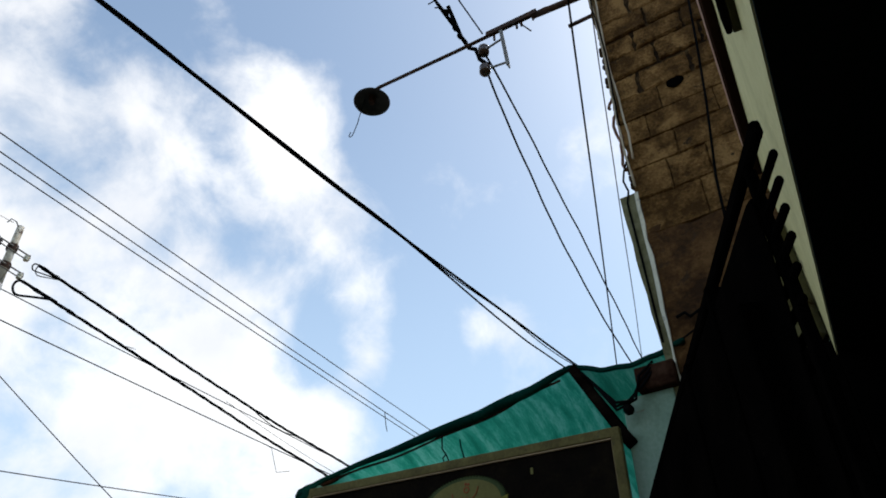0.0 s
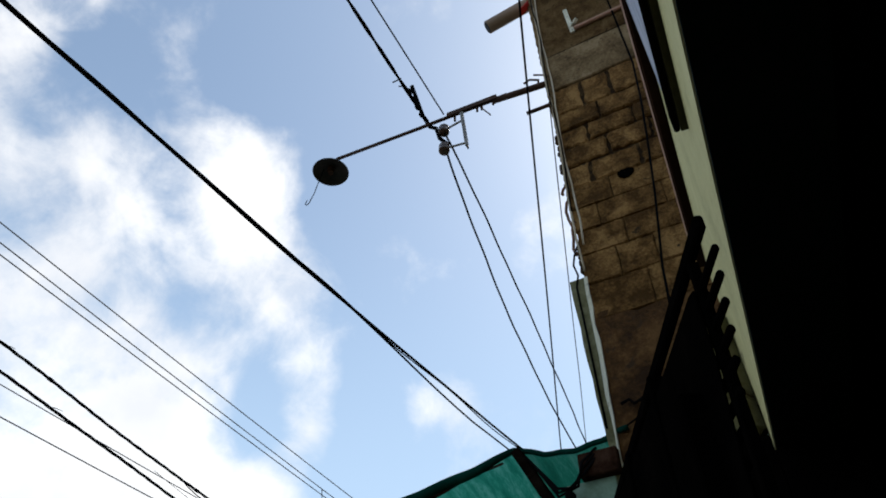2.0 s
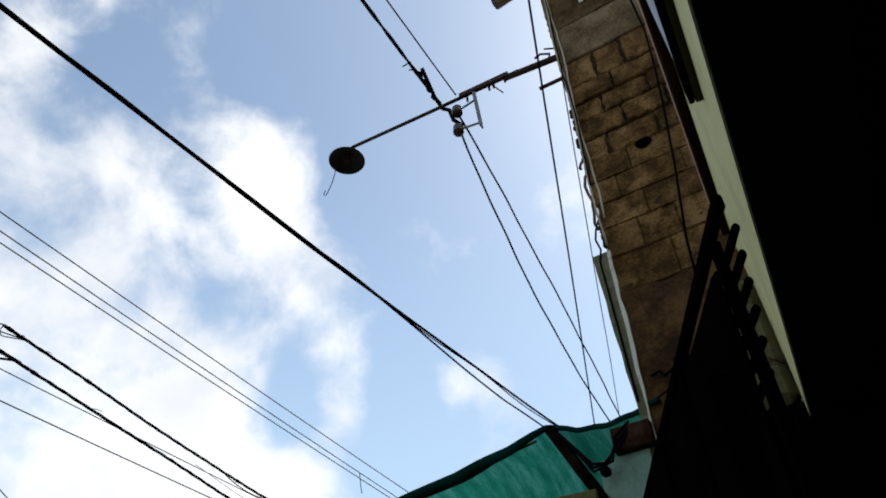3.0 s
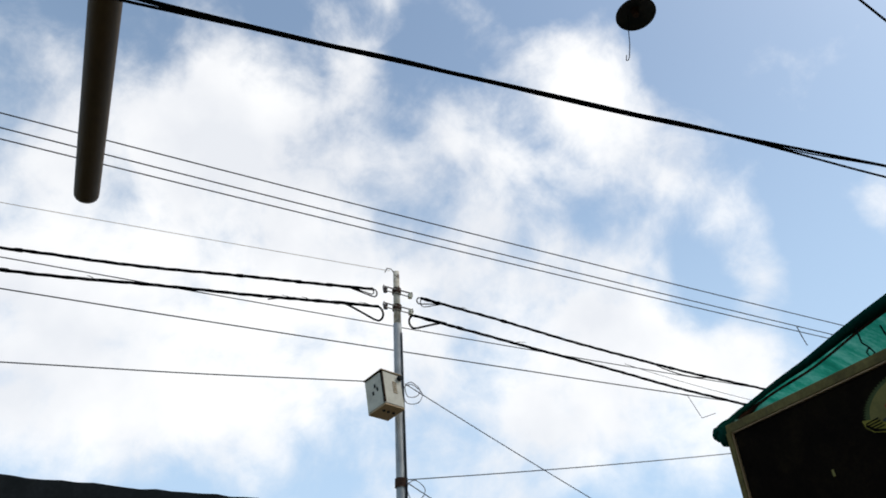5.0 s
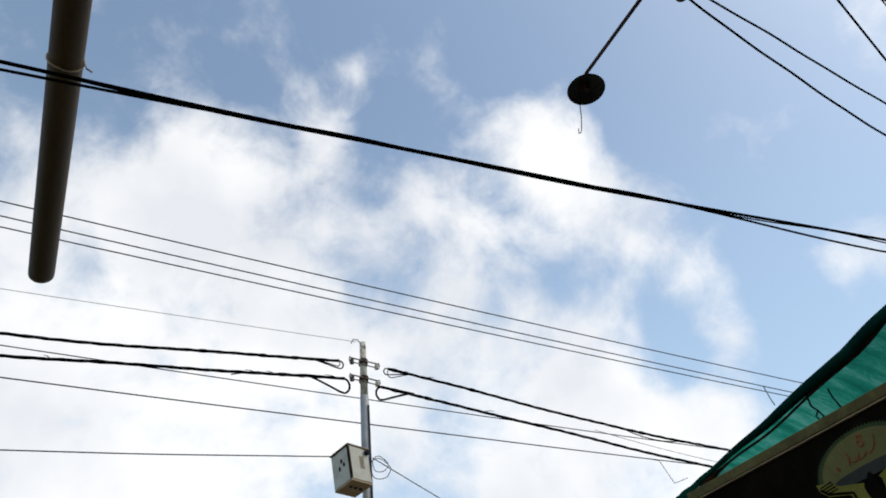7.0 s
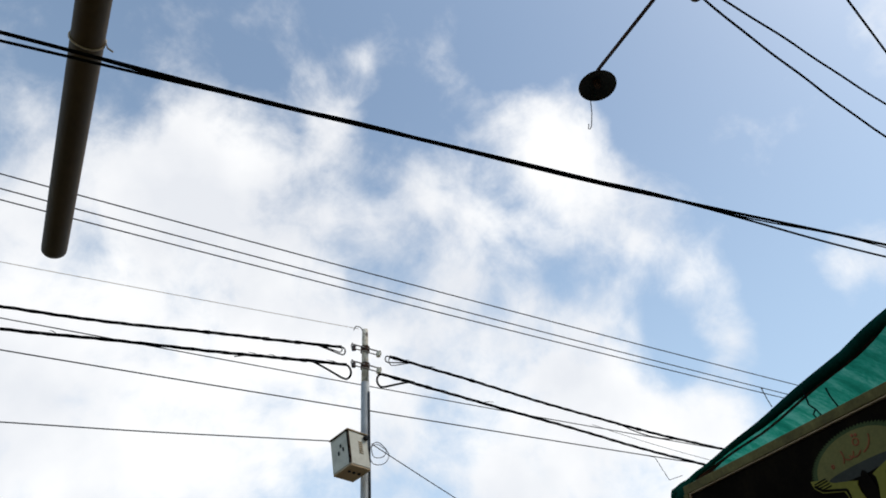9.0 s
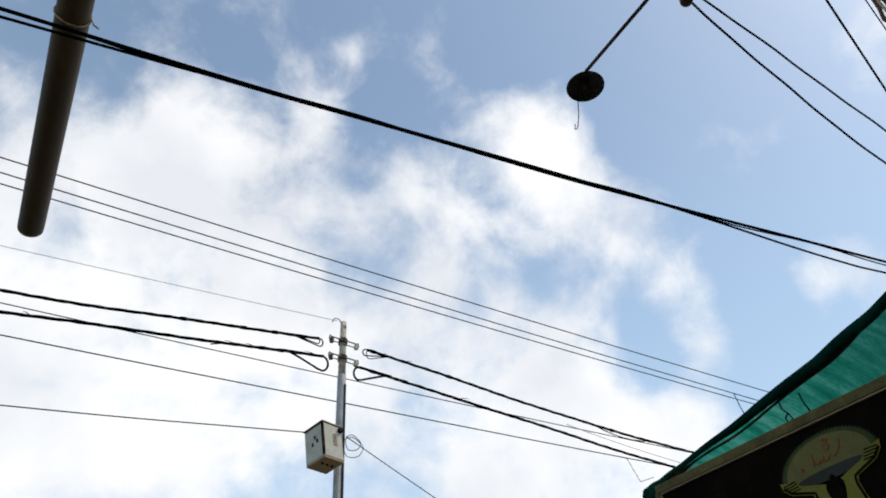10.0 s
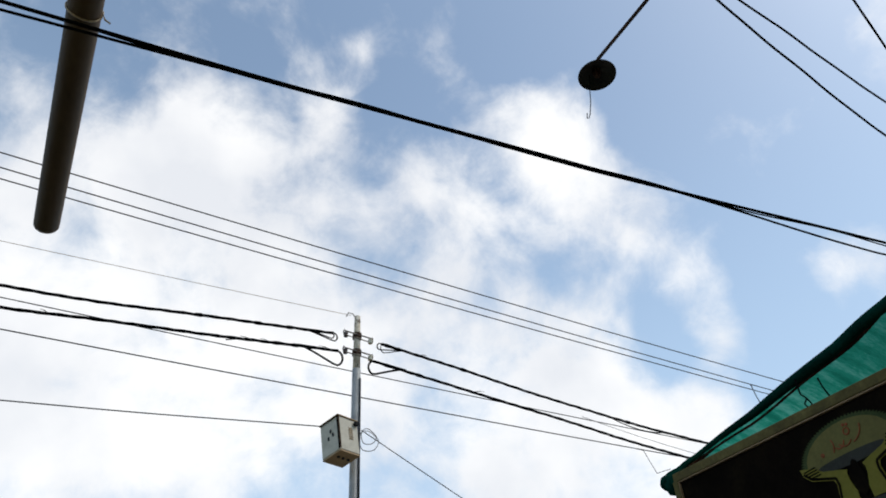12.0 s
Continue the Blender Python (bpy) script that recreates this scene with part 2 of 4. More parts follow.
M_YELLOW = material("yellow_sign_paint", ((0.20, 0.165, 0.02), (0.25, 0.21, 0.03), (0.30, 0.25, 0.05)), 0.8, bump=0.1)
M_GREYPAINT = material("grey_sign_paint", ((0.05, 0.048, 0.040), (0.07, 0.067, 0.056), (0.095, 0.09, 0.075)), 0.8, bump=0.1, spec=0.0)
M_REDPAINT = material("red_sign_paint", ((0.30, 0.075, 0.03), (0.38, 0.10, 0.04), (0.44, 0.13, 0.05)), 0.8, bump=0.1)
M_WIRE = material("black_cable_sheath", ((0.004, 0.004, 0.004), (0.007, 0.007, 0.007), (0.013, 0.012, 0.012)), 0.75, bump=0.0, spec=0.0)
M_GREYWIRE = material("weathered_grey_wire", ((0.02, 0.02, 0.022), (0.035, 0.035, 0.038), (0.06, 0.06, 0.06)), 0.6, metal=0.2, bump=0.0)
M_PALEWIRE = material("tan_sheathed_wire", ((0.38, 0.28, 0.17), (0.55, 0.43, 0.29), (0.68, 0.56, 0.40)), 0.6, bump=0.0)
M_SCRAP = material("reddish_brown_scrap", ((0.10, 0.045, 0.025), (0.17, 0.08, 0.045), (0.26, 0.13, 0.08)), 0.85, grain=80, patch=20, bump=0.5)
M_RUST = material("rusty_steel", ((0.035, 0.018, 0.012), (0.07, 0.035, 0.022), (0.13, 0.065, 0.04)), 0.8, metal=0.3, grain=120, patch=18, bump=0.5)
M_ZINC = material("weathered_zinc", ((0.16, 0.14, 0.12), (0.25, 0.22, 0.19), (0.34, 0.31, 0.27)), 0.6, metal=0.5, grain=90, patch=14, bump=0.3,
                  spots=((0.12, 0.06, 0.035), 20, 0.6))
M_POLE = material("galvanised_pole", ((0.28, 0.28, 0.27), (0.38, 0.38, 0.36), (0.48, 0.48, 0.46)), 0.55, metal=0.4, grain=50, patch=6, bump=0.2)
M_POLETOP = material("rusted_cream_pole_top", ((0.42, 0.31, 0.19), (0.70, 0.60, 0.45), (0.84, 0.77, 0.64)), 0.75, grain=60, patch=14, bump=0.3,
                     spots=((0.075, 0.038, 0.022), 9, 0.55))
M_CERAMIC = material("brown_glazed_ceramic", ((0.05, 0.028, 0.02), (0.08, 0.045, 0.03), (0.12, 0.07, 0.05)), 0.25, bump=0.0, coat=0.5)
M_ENAMEL = material("dark_enamelled_steel", ((0.015, 0.014, 0.013), (0.028, 0.026, 0.024), (0.05, 0.045, 0.04)), 0.55, grain=80, patch=14, bump=0.3,
                    spots=((0.08, 0.04, 0.025), 25, 0.64))
M_PVC = material("brown_grey_pvc", ((0.075, 0.043, 0.016), (0.095, 0.056, 0.022), (0.12, 0.073, 0.030)), 0.65, grain=40, patch=5, bump=0.1,
                 spots=((0.035, 0.025, 0.016), 40, 0.69), stretch=(1, 0.4, 1), spec=0.25)
M_PVCTAN = material("tan_pvc", ((0.26, 0.17, 0.11), (0.33, 0.22, 0.15), (0.4, 0.28, 0.19)), 0.5, bump=0.1)
M_BOX = material("cream_grey_box_paint", ((0.50, 0.45, 0.34), (0.64, 0.58, 0.45), (0.72, 0.66, 0.53)), 0.6, grain=60, patch=5, bump=0.15, spec=0.3)
M_BOXSIDE = material("box_underside_paint", ((0.34, 0.22, 0.11), (0.44, 0.29, 0.15), (0.52, 0.36, 0.20)), 0.6, bump=0.1)
M_BLACK = material("black_rubber_and_mouth_shade", ((0.010, 0.010, 0.010), (0.015, 0.015, 0.015), (0.02, 0.02, 0.02)), 0.8, bump=0.0)
M_EARTH = material("dusty_ground", ((0.16, 0.13, 0.10), (0.22, 0.18, 0.14), (0.28, 0.24, 0.19)), 0.95, grain=30, patch=0.6, bump=0.6, depth=0.02)
M_ASPHALT = material("asphalt", ((0.04, 0.04, 0.04), (0.055, 0.054, 0.052), (0.08, 0.078, 0.074)), 0.9, grain=120, patch=0.8, bump=0.5)
M_ROOFDARK = material("near_black_roof_edge", ((0.008, 0.010, 0.010), (0.014, 0.016, 0.016), (0.024, 0.026, 0.026)), 0.9, grain=30, patch=4, bump=0.6)
M_PANE = sky_film_glass("pane_with_sky_film")
M_OLIVE = material("dark_olive_frame_paint", ((0.030, 0.026, 0.010), (0.045, 0.040, 0.017), (0.06, 0.054, 0.025)), 0.8, bump=0.1, spec=0.1)
M_EDGECOAT = material("mossy_grey_plaster", ((0.10, 0.086, 0.038), (0.19, 0.168, 0.08), (0.30, 0.27, 0.15)), 0.9, grain=60, patch=9, bump=0.5, spots=((0.09, 0.07, 0.045), 9, 0.60))
M_REDCLOTH = material("red_plastic", ((0.45, 0.02, 0.015), (0.55, 0.03, 0.02), (0.62, 0.05, 0.03)), 0.5, bump=0.1)


# ---- mesh helpers ----
def thing(name, base, label, category, group="", kind="", m=None):
    """An empty at the base of a thing."""
    ob = new(name)
    ob.matrix_world = m if m else Matrix.Translation(base)
    ob.empty_display_size = 0.1
    return tagged(ob, label, category, group, kind)


def part(name, bm, mat, parent=None, label="", smooth=False):
    """Links a bmesh, given in world space, as one mesh object under parent."""
    me = bpy.data.meshes.new(name)
    bmesh.ops.recalc_face_normals(bm, faces=bm.faces[:])
    bm.to_mesh(me)
    bm.free()
    me.materials.append(mat)
    if smooth:
        for p in me.polygons:
            p.use_smooth = True
    ob = new(name, me)
    if parent:
        ob.parent = parent
        if parent.parent is None:
            ob.matrix_parent_inverse = parent.matrix_basis.inverted()
    if label:
        ob["label"] = label
    return ob


def box(bm, lo, hi, m=None, bevel=0.0):
    lo, hi = Vector(lo), Vector(hi)
    mm = Matrix.Translation((lo + hi) / 2) @ Matrix.Diagonal((*(hi - lo), 1))
    r = bmesh.ops.create_cube(bm, size=1, matrix=(m @ mm) if m else mm)
    if bevel:
        es = {e for v in r["verts"] for e in v.link_edges}
        bmesh.ops.bevel(bm, geom=list(es), offset=bevel, segments=1, affect="EDGES")
    return bm


def boxed(lo, hi, m=None, bevel=0.0):
    return box(bmesh.new(), lo, hi, m, bevel)


def beam(bm, a, b, w, h, up=(0, 0, 1), bevel=0.0):
    """A bar from a to b, w wide and h high."""
    a, b = Vector(a), Vector(b)
    d = (b - a).normalized()
    s = d.cross(Vector(up)).normalized()
    u = s.cross(d)
    m = Matrix((s, d, u)).transposed().to_4x4()
    m.translation = (a + b) / 2
    return box(bm, (-w / 2, -(b - a).length / 2, -h / 2), (w / 2, (b - a).length / 2, h / 2), m, bevel)


def tube(bm, pts, r, n=8, closed=False, taper=None):
    """A round tube along pts; r may be one radius or one per point."""
    pts = [Vector(p) for p in pts]
    rr = [r] * len(pts) if isinstance(r, (int, float)) else r
    rings, ref = [], None
    for i, p in enumerate(pts):
        d = (pts[min(i + 1, len(pts) - 1)] - pts[max(i - 1, 0)]).normalized()
        if ref is None:
            ref = d.orthogonal().normalized()
        ref = (ref - d * ref.dot(d)).normalized()
        s = d.cross(ref)
        rings.append([bm.verts.new(p + (ref * math.cos(2 * math.pi * j / n) + s * math.sin(2 * math.pi * j / n)) * rr[i]) for j in range(n)])
    for a, b in zip(rings, rings[1:]):
        for j in range(n):
            bm.faces.new((a[j], a[(j + 1) % n], b[(j + 1) % n], b[j]))
    bm.faces.new(rings[0][::-1])
    bm.faces.new(rings[-1])
    return bm


def lathe(bm, centre, axis, profile, n=24):
    """Turns (radius, height) pairs round axis."""
    q = Vector(axis).normalized().to_track_quat("Z", "Y")
    rings = []
    for r, h in profile:
        rings.append([bm.verts.new(Vector(centre) + q @ Vector((r * math.cos(2 * math.pi * j / n), r * math.sin(2 * math.pi * j / n), h))) for j in range(n)])
    for a, b in zip(rings, rings[1:]):
        for j in range(n):
            bm.faces.new((a[j], a[(j + 1) % n], b[(j + 1) % n], b[j]))
    return bm


def span(a, b, sag, n=24, wob=0.0, seed=0):
    """Points of a hanging wire from a to b."""
    a, b = Vector(a), Vector(b)
    rnd = random.Random(seed)
    ph = [rnd.uniform(0, 6.28) for _ in range(4)]
    out = []
    for i in range(n + 1):
        t = i / n
        p = a.lerp(b, t)
        p.z -= 4 * sag * t * (1 - t)
        w = wob * math.sin(math.pi * t) ** 0.5
        p.z += w * (math.sin(11 * t + ph[0]) + 0.6 * math.sin(29 * t + ph[1]))
        p.y += w * (math.sin(9 * t + ph[2]) + 0.6 * math.sin(23 * t + ph[3]))
        out.append(p)
    return out


def twisted(pts, off, turns, phase):
    """Points that wind round the line pts."""
    out = []
    for i, p in enumerate(pts):
        t = i / (len(pts) - 1)
        d = (pts[min(i + 1, len(pts) - 1)] - pts[max(i - 1, 0)]).normalized()
        s = d.cross(Vector((0, 0, 1))).normalized()
        u = s.cross(d)
        a = 2 * math.pi * turns * t + phase
        out.append(p + (s * math.cos(a) + u * math.sin(a)) * off)
    return out


def wire(name, pts, r, mat, label, group="overhead wires", n=6):
    return tagged(part(name, tube(bmesh.new(), pts, r, n), mat, smooth=True), label, "wire", group)


def prism(bm, outline, x0, x1):
    """A flat plate in the y-z plane between x0 and x1."""
    a = [bm.verts.new((x0, y, z)) for y, z in outline]
    b = [bm.verts.new((x1, y, z)) for y, z in outline]
    bm.faces.new(a)
    bm.faces.new(b[::-1])
    for i in range(len(a)):
        j = (i + 1) % len(a)
        bm.faces.new((a[i], a[j], b[j], b[i]))
    return bm


# ---- ground ----
def ground_sheet():
    bm = bmesh.new()
    bmesh.ops.create_grid(bm, x_segments=40, y_segments=40, size=900)
    for v in bm.verts:
        if v.co.length > 40:
            v.co.z = noise.noise(v.co * 0.01) * 0.3 - 0.15
    tagged(part("ground", bm, M_EARTH), "dusty bare earth beside the street", "ground", kind="structure")
    tagged(part("road", boxed((-200, 2.2, -0.05), (200, 7.2, 0.006)), M_ASPHALT), "worn grey asphalt street", "road", kind="structure")


ground_sheet()

# ---- the shop building with the doorway: its front is turned a little from the street ----
SHOP = Matrix.Translation((0, -0.029, 0)) @ Matrix.Rotation(math.atan(0.06), 4, "Z")


def shop_building():
    # the front, in pieces round the doorway and the high window
    t = 0.24
    wall = thing("wall_front", (0, 0, 0), "cream-yellow painted shop front with a dark brown band", "wall", kind="structure")
    bm = bmesh.new()
    for lo, hi in (((-6, -t, 2.89), (2.42, 0, 3.14)), ((1.225, -t, 3.14), (2.56, 0, 3.79)), ((-6, -t, 3.14), (-0.9, 0, 3.79)),
                   ((-6, -t, 3.79), (2.56, 0, 4.04)), ((-6, -t, 0), (-1.0, 0, 2.89))):
        box(bm, lo, hi, SHOP)
    part("plaster_face", bm, M_CREAM, wall)
    # dark brown here takes in the shade on the ledge's underside
    part("ledge", boxed((-6, 0.001, 3.792), (2.52, 0.033, 3.972), SHOP, 0.003), M_BROWN, wall, "ledge band, dark brown with its underside's shade")
    part("coping", boxed((-6, 0.001, 3.975), (2.56, 0.035, 4.045), SHOP, 0.005), M_PINK, wall, "faded pink coping band")
    part("lintel_soffit", boxed((-1.0, -t, 2.876), (2.36, -0.004, 2.888), SHOP), M_DARKGREEN, wall, "green underside of the lintel, shade in its near-black colour")
    # pier in near-black, so the shade beside the doorway is in its colour
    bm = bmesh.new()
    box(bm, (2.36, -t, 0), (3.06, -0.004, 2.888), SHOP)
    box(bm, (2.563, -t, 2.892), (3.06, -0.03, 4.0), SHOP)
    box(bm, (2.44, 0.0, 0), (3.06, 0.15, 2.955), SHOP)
    part("door_jamb", bm, M_GATE, wall, "pier beside the doorway, its shade in the near-black colour")
    bm = bmesh.new()
    box(bm, (2.42, 0.002, 2.96), (2.64, 0.15, 3.50), SHOP, 0.03)
    part("lintel_end", bm, M_DIMSTAIN, wall, "stained chipped plaster at the lintel's end, shade in its colour")
    # room behind the doorway, its lack of light put into the paint
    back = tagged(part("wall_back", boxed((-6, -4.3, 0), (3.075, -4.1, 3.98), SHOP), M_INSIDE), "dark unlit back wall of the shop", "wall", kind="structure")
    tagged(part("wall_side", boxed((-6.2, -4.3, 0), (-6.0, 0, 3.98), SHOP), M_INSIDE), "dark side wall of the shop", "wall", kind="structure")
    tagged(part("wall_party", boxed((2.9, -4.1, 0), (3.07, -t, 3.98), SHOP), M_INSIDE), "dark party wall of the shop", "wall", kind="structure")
    tagged(part("ceiling", boxed((-6, -4.1, 2.965), (2.9, -t, 3.05), SHOP), M_DARKGREEN), "green shop ceiling, shade in its near-black colour", "ceiling", kind="structure")
    tagged(part("roof", boxed((-6.2, -4.3, 3.98), (3.07, -t - 0.03, 4.03), SHOP), M_BEAM), "flat concrete roof slab", "roof", kind="structure")
    tagged(part("wall_upper", boxed((-6.2, -0.75, 4.03), (1.2, -0.55, 6.4), SHOP), M_CREAM), "plain upper storey wall set back over the shop", "wall", kind="structure")
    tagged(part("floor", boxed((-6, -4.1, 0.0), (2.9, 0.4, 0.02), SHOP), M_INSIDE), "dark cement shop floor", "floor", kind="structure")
    # high window
    win = thing("window_1", SHOP @ Vector((0.2, 0, 3.14)), "high window with a dark frame and panes coloured as reflected sky", "window", kind="structure")
    fr = bmesh.new()
    for lo, hi in (((-0.9, 0.019, 3.143), (1.224, 0.033, 3.21)), ((1.214, -0.09, 3.215), (1.224, 0.026, 3.788)), ((0.15, -0.08, 3.215), (0.19, 0.030, 3.785))):
        box(fr, lo, hi, SHOP, 0.004)
    part("window_frame", fr, M_GATE, win, "dark window frame")
    part("window_rail", boxed((-0.9, -0.08, 3.143), (1.224, 0.018, 3.212), SHOP, 0.002), M_OLIVE, win, "dark olive lower rail")
    for u0, u1 in ((-0.895, 0.148), (0.192, 1.211)):
        part("pane", boxed((u0, 0.020, 3.213), (u1, 0.027, 3.786), SHOP), M_PANE, win)
    # near-black block in place of the shade behind the window
    part("pane_backing", boxed((-0.9, -0.6, 3.10), (1.224, -t - 0.001, 3.78), SHOP), M_INSIDE, win, "near-black block for the unlit space behind the panes")


shop_building()


def slatted_gate():
    """An open gate leaf with level slats, black."""
    p0, d = Vector((0.817, 0.100, 0)), Vector((0.906, 0.422, 0)).normalized()
    gate = thing("slatted_gate", p0 + d * 0.9, "open black steel gate leaf with level slats", "gate")
    length, top = 1.95, 2.478

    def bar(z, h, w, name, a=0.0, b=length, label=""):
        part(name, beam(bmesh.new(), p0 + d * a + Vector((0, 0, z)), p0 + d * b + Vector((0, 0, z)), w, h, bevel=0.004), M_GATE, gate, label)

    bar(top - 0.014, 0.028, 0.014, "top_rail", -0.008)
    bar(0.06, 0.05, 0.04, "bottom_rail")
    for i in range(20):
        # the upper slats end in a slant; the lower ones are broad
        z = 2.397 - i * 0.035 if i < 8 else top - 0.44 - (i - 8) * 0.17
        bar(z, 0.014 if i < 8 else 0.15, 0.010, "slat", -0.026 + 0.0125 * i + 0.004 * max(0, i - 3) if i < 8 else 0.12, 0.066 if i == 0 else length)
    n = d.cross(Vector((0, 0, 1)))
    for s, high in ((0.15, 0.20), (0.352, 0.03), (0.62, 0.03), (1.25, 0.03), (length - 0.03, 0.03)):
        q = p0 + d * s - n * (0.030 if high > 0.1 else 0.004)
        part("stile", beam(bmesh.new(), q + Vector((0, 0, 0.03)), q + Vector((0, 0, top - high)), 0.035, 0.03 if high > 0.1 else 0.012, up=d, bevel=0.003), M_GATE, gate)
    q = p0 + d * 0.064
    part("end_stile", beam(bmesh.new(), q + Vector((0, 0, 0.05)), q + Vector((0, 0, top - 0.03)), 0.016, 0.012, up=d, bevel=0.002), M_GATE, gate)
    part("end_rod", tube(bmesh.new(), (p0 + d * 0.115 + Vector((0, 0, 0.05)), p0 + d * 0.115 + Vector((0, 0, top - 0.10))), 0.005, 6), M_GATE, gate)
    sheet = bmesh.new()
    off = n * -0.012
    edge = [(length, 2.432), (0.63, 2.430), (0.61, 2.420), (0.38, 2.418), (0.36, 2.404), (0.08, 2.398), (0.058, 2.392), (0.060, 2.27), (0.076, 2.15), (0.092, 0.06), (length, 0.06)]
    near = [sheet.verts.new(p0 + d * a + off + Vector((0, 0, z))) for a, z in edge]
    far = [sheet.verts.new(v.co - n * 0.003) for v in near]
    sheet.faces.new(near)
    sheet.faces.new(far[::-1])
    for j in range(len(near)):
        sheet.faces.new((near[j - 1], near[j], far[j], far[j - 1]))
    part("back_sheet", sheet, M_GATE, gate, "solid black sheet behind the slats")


slatted_gate()


def shop_spout():
    """The long drain pipe from the upper storey, its open end over the street."""
    a, b = Vector((-0.215, -0.64, 4.955)), Vector((-0.506, 4.45, 4.985))
    sp = thing("drain_spout", a, "long brown-grey plastic drain pipe reaching over the street", "pipe")
    n, bm = 32, bmesh.new()
    d = (b - a).normalized()
    s = d.cross(Vector((0, 0, 1))).normalized()
    u = s.cross(d)
    rings = []
    for p, r in ((a, 0.083), (b - d * 0.03, 0.079), (b, 0.078), (b, 0.072), (b - d * 0.7, 0.072)):
        rings.append([bm.verts.new(p + (s * math.cos(6.28318 * j / n) + u * math.sin(6.28318 * j / n)) * r) for j in range(n)])
    for p, q in zip(rings, rings[1:]):
        for j in range(n):
            bm.faces.new((p[j], p[(j + 1) % n], q[(j + 1) % n], q[j]))
    part("pipe", bm, M_PVC, sp, smooth=True)
    part("collar", tube(bmesh.new(), (a + d * 0.13, a + d * 0.25), 0.096, 24), M_PVC, sp)
    # wire tie that holds the street cable against the pipe
    c = a.lerp(b, 0.642)
    ring = [c + (s * math.cos(0.4 * i) + u * math.sin(0.4 * i)) * 0.086 + d * 0.004 * math.sin(i) for i in range(17)]
    part("wire_tie", tube(bmesh.new(), ring + [c + s * 0.10 - u * 0.02, c + s * 0.13 - u * 0.035], 0.005, 5), M_PALEWIRE, sp, "pale wire tie")


shop_spout()

# ---- the neighbour's house of concrete blocks ----
NX = 3.1      # its side wall
NY = 0.77     # its street front


def neighbour_house():
    house = thing("neighbour_house", (6.5, -2, 0), "unfinished two-storey house of bare concrete blocks", "house")
    body = bmesh.new()
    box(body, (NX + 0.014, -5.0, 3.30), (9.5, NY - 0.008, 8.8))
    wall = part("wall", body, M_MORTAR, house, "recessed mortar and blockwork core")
    part("ground_floor", boxed((NX + 0.004, -5.0, 0), (9.5, NY - 0.02, 3.30)), M_TURQ, house, "pale turquoise painted ground floor")
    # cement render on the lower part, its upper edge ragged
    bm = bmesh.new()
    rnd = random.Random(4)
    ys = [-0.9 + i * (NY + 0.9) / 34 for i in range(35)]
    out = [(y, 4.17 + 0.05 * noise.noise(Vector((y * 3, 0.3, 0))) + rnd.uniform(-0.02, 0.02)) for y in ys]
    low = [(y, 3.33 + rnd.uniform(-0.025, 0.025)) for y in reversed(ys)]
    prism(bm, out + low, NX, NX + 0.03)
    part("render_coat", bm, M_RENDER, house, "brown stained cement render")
    # ring beam and roof edge
    bm = boxed((NX - 0.004, -5.0, 6.345), (9.5, NY + 0.004, 6.81), bevel=0.01)
    part("ring_beam", bm, M_BEAM, house, "cast concrete ring beam")
    part("roof", boxed((NX - 0.05, -5.1, 8.8), (9.6, NY + 0.1, 8.95), bevel=0.01), M_BEAM, house)
    # rough cement thrown over the blocks above the beam
    bm = bmesh.new()
    rows = []
    for i in range(15):
        z = 6.812 + 1.98 * i / 14
        rows.append([bm.verts.new((NX - 0.004 - 0.006 * noise.noise(Vector((0, y * 9, z * 9))), y, z)) for y in [NY - 0.002 - (NY + 0.85) * k / 22 for k in range(23)]])
    for p, q in zip(rows, rows[1:]):
        for k in range(22):
            bm.faces.new((p[k], p[k + 1], q[k + 1], q[k]))
    bmesh.ops.solidify(bm, geom=bm.faces[:], thickness=-0.016)
    part("cement_coat", bm, M_COAT, house, "rough brown cement over the upper blocks")
    # whitewashed front plaster that stands proud of the blocks, up to the first floor
    bm = bmesh.new()
    rnd = random.Random(9)
    zs = [i * 4.46 / 40 for i in range(41)]
    outer = [(0.80 + 0.062 * max(0, (z - 3.2) / 1.26) + rnd.uniform(-0.004, 0.004), z) for z in zs]
    inner = [(NY - 0.012 - 0.016 * noise.noise(Vector((z * 6, 1.7, 0))), z) for z in reversed(zs)]
    mid = [(min(0.774 + 0.010 * noise.noise(Vector((z * 5, 4.1, 0))), o[0] - 0.004), z) for o, z in zip(outer, zs)]
    prism(bm, mid + inner, NX - 0.014, 9.5)
    part("front_plaster", bm, M_PLASTER, house, "chipped whitewashed front plaster")
    bm = bmesh.new()
    prism(bm, outer + [(y + 0.0005, z) for y, z in reversed(mid)], NX - 0.010, 9.5)
    part("edge_coat", bm, M_EDGECOAT, house, "mossy grey-green plaster edge")
    # ragged mortar squeezed out at the corner above
    bm = bmesh.new()
    rnd = random.Random(12)
    for i in range(70):
        z = 4.5 + 3.6 * i / 70 + rnd.uniform(-0.02, 0.02)
        if 6.34 < z < 6.82:
            continue
        s = rnd.uniform(0.008, 0.026)
        bmesh.ops.create_icosphere(bm, subdivisions=1, radius=s, matrix=Matrix.Translation((NX + rnd.uniform(0.005, 0.03), NY + rnd.uniform(-0.008, 0.012), z))
                                   @ Matrix.Diagonal((1, rnd.uniform(0.6, 1.2), rnd.uniform(0.8, 2.2), 1)))
    tagged(part("corner_mortar", bm, M_MORTAR, house, "ragged mortar at the corner"), kind="stuff")
    # thin lime render along the upper corner, a little out of plumb
    bm = bmesh.new()
    zs = [5.2 + 3.6 * i / 60 for i in range(61)]
    rnd = random.Random(21)
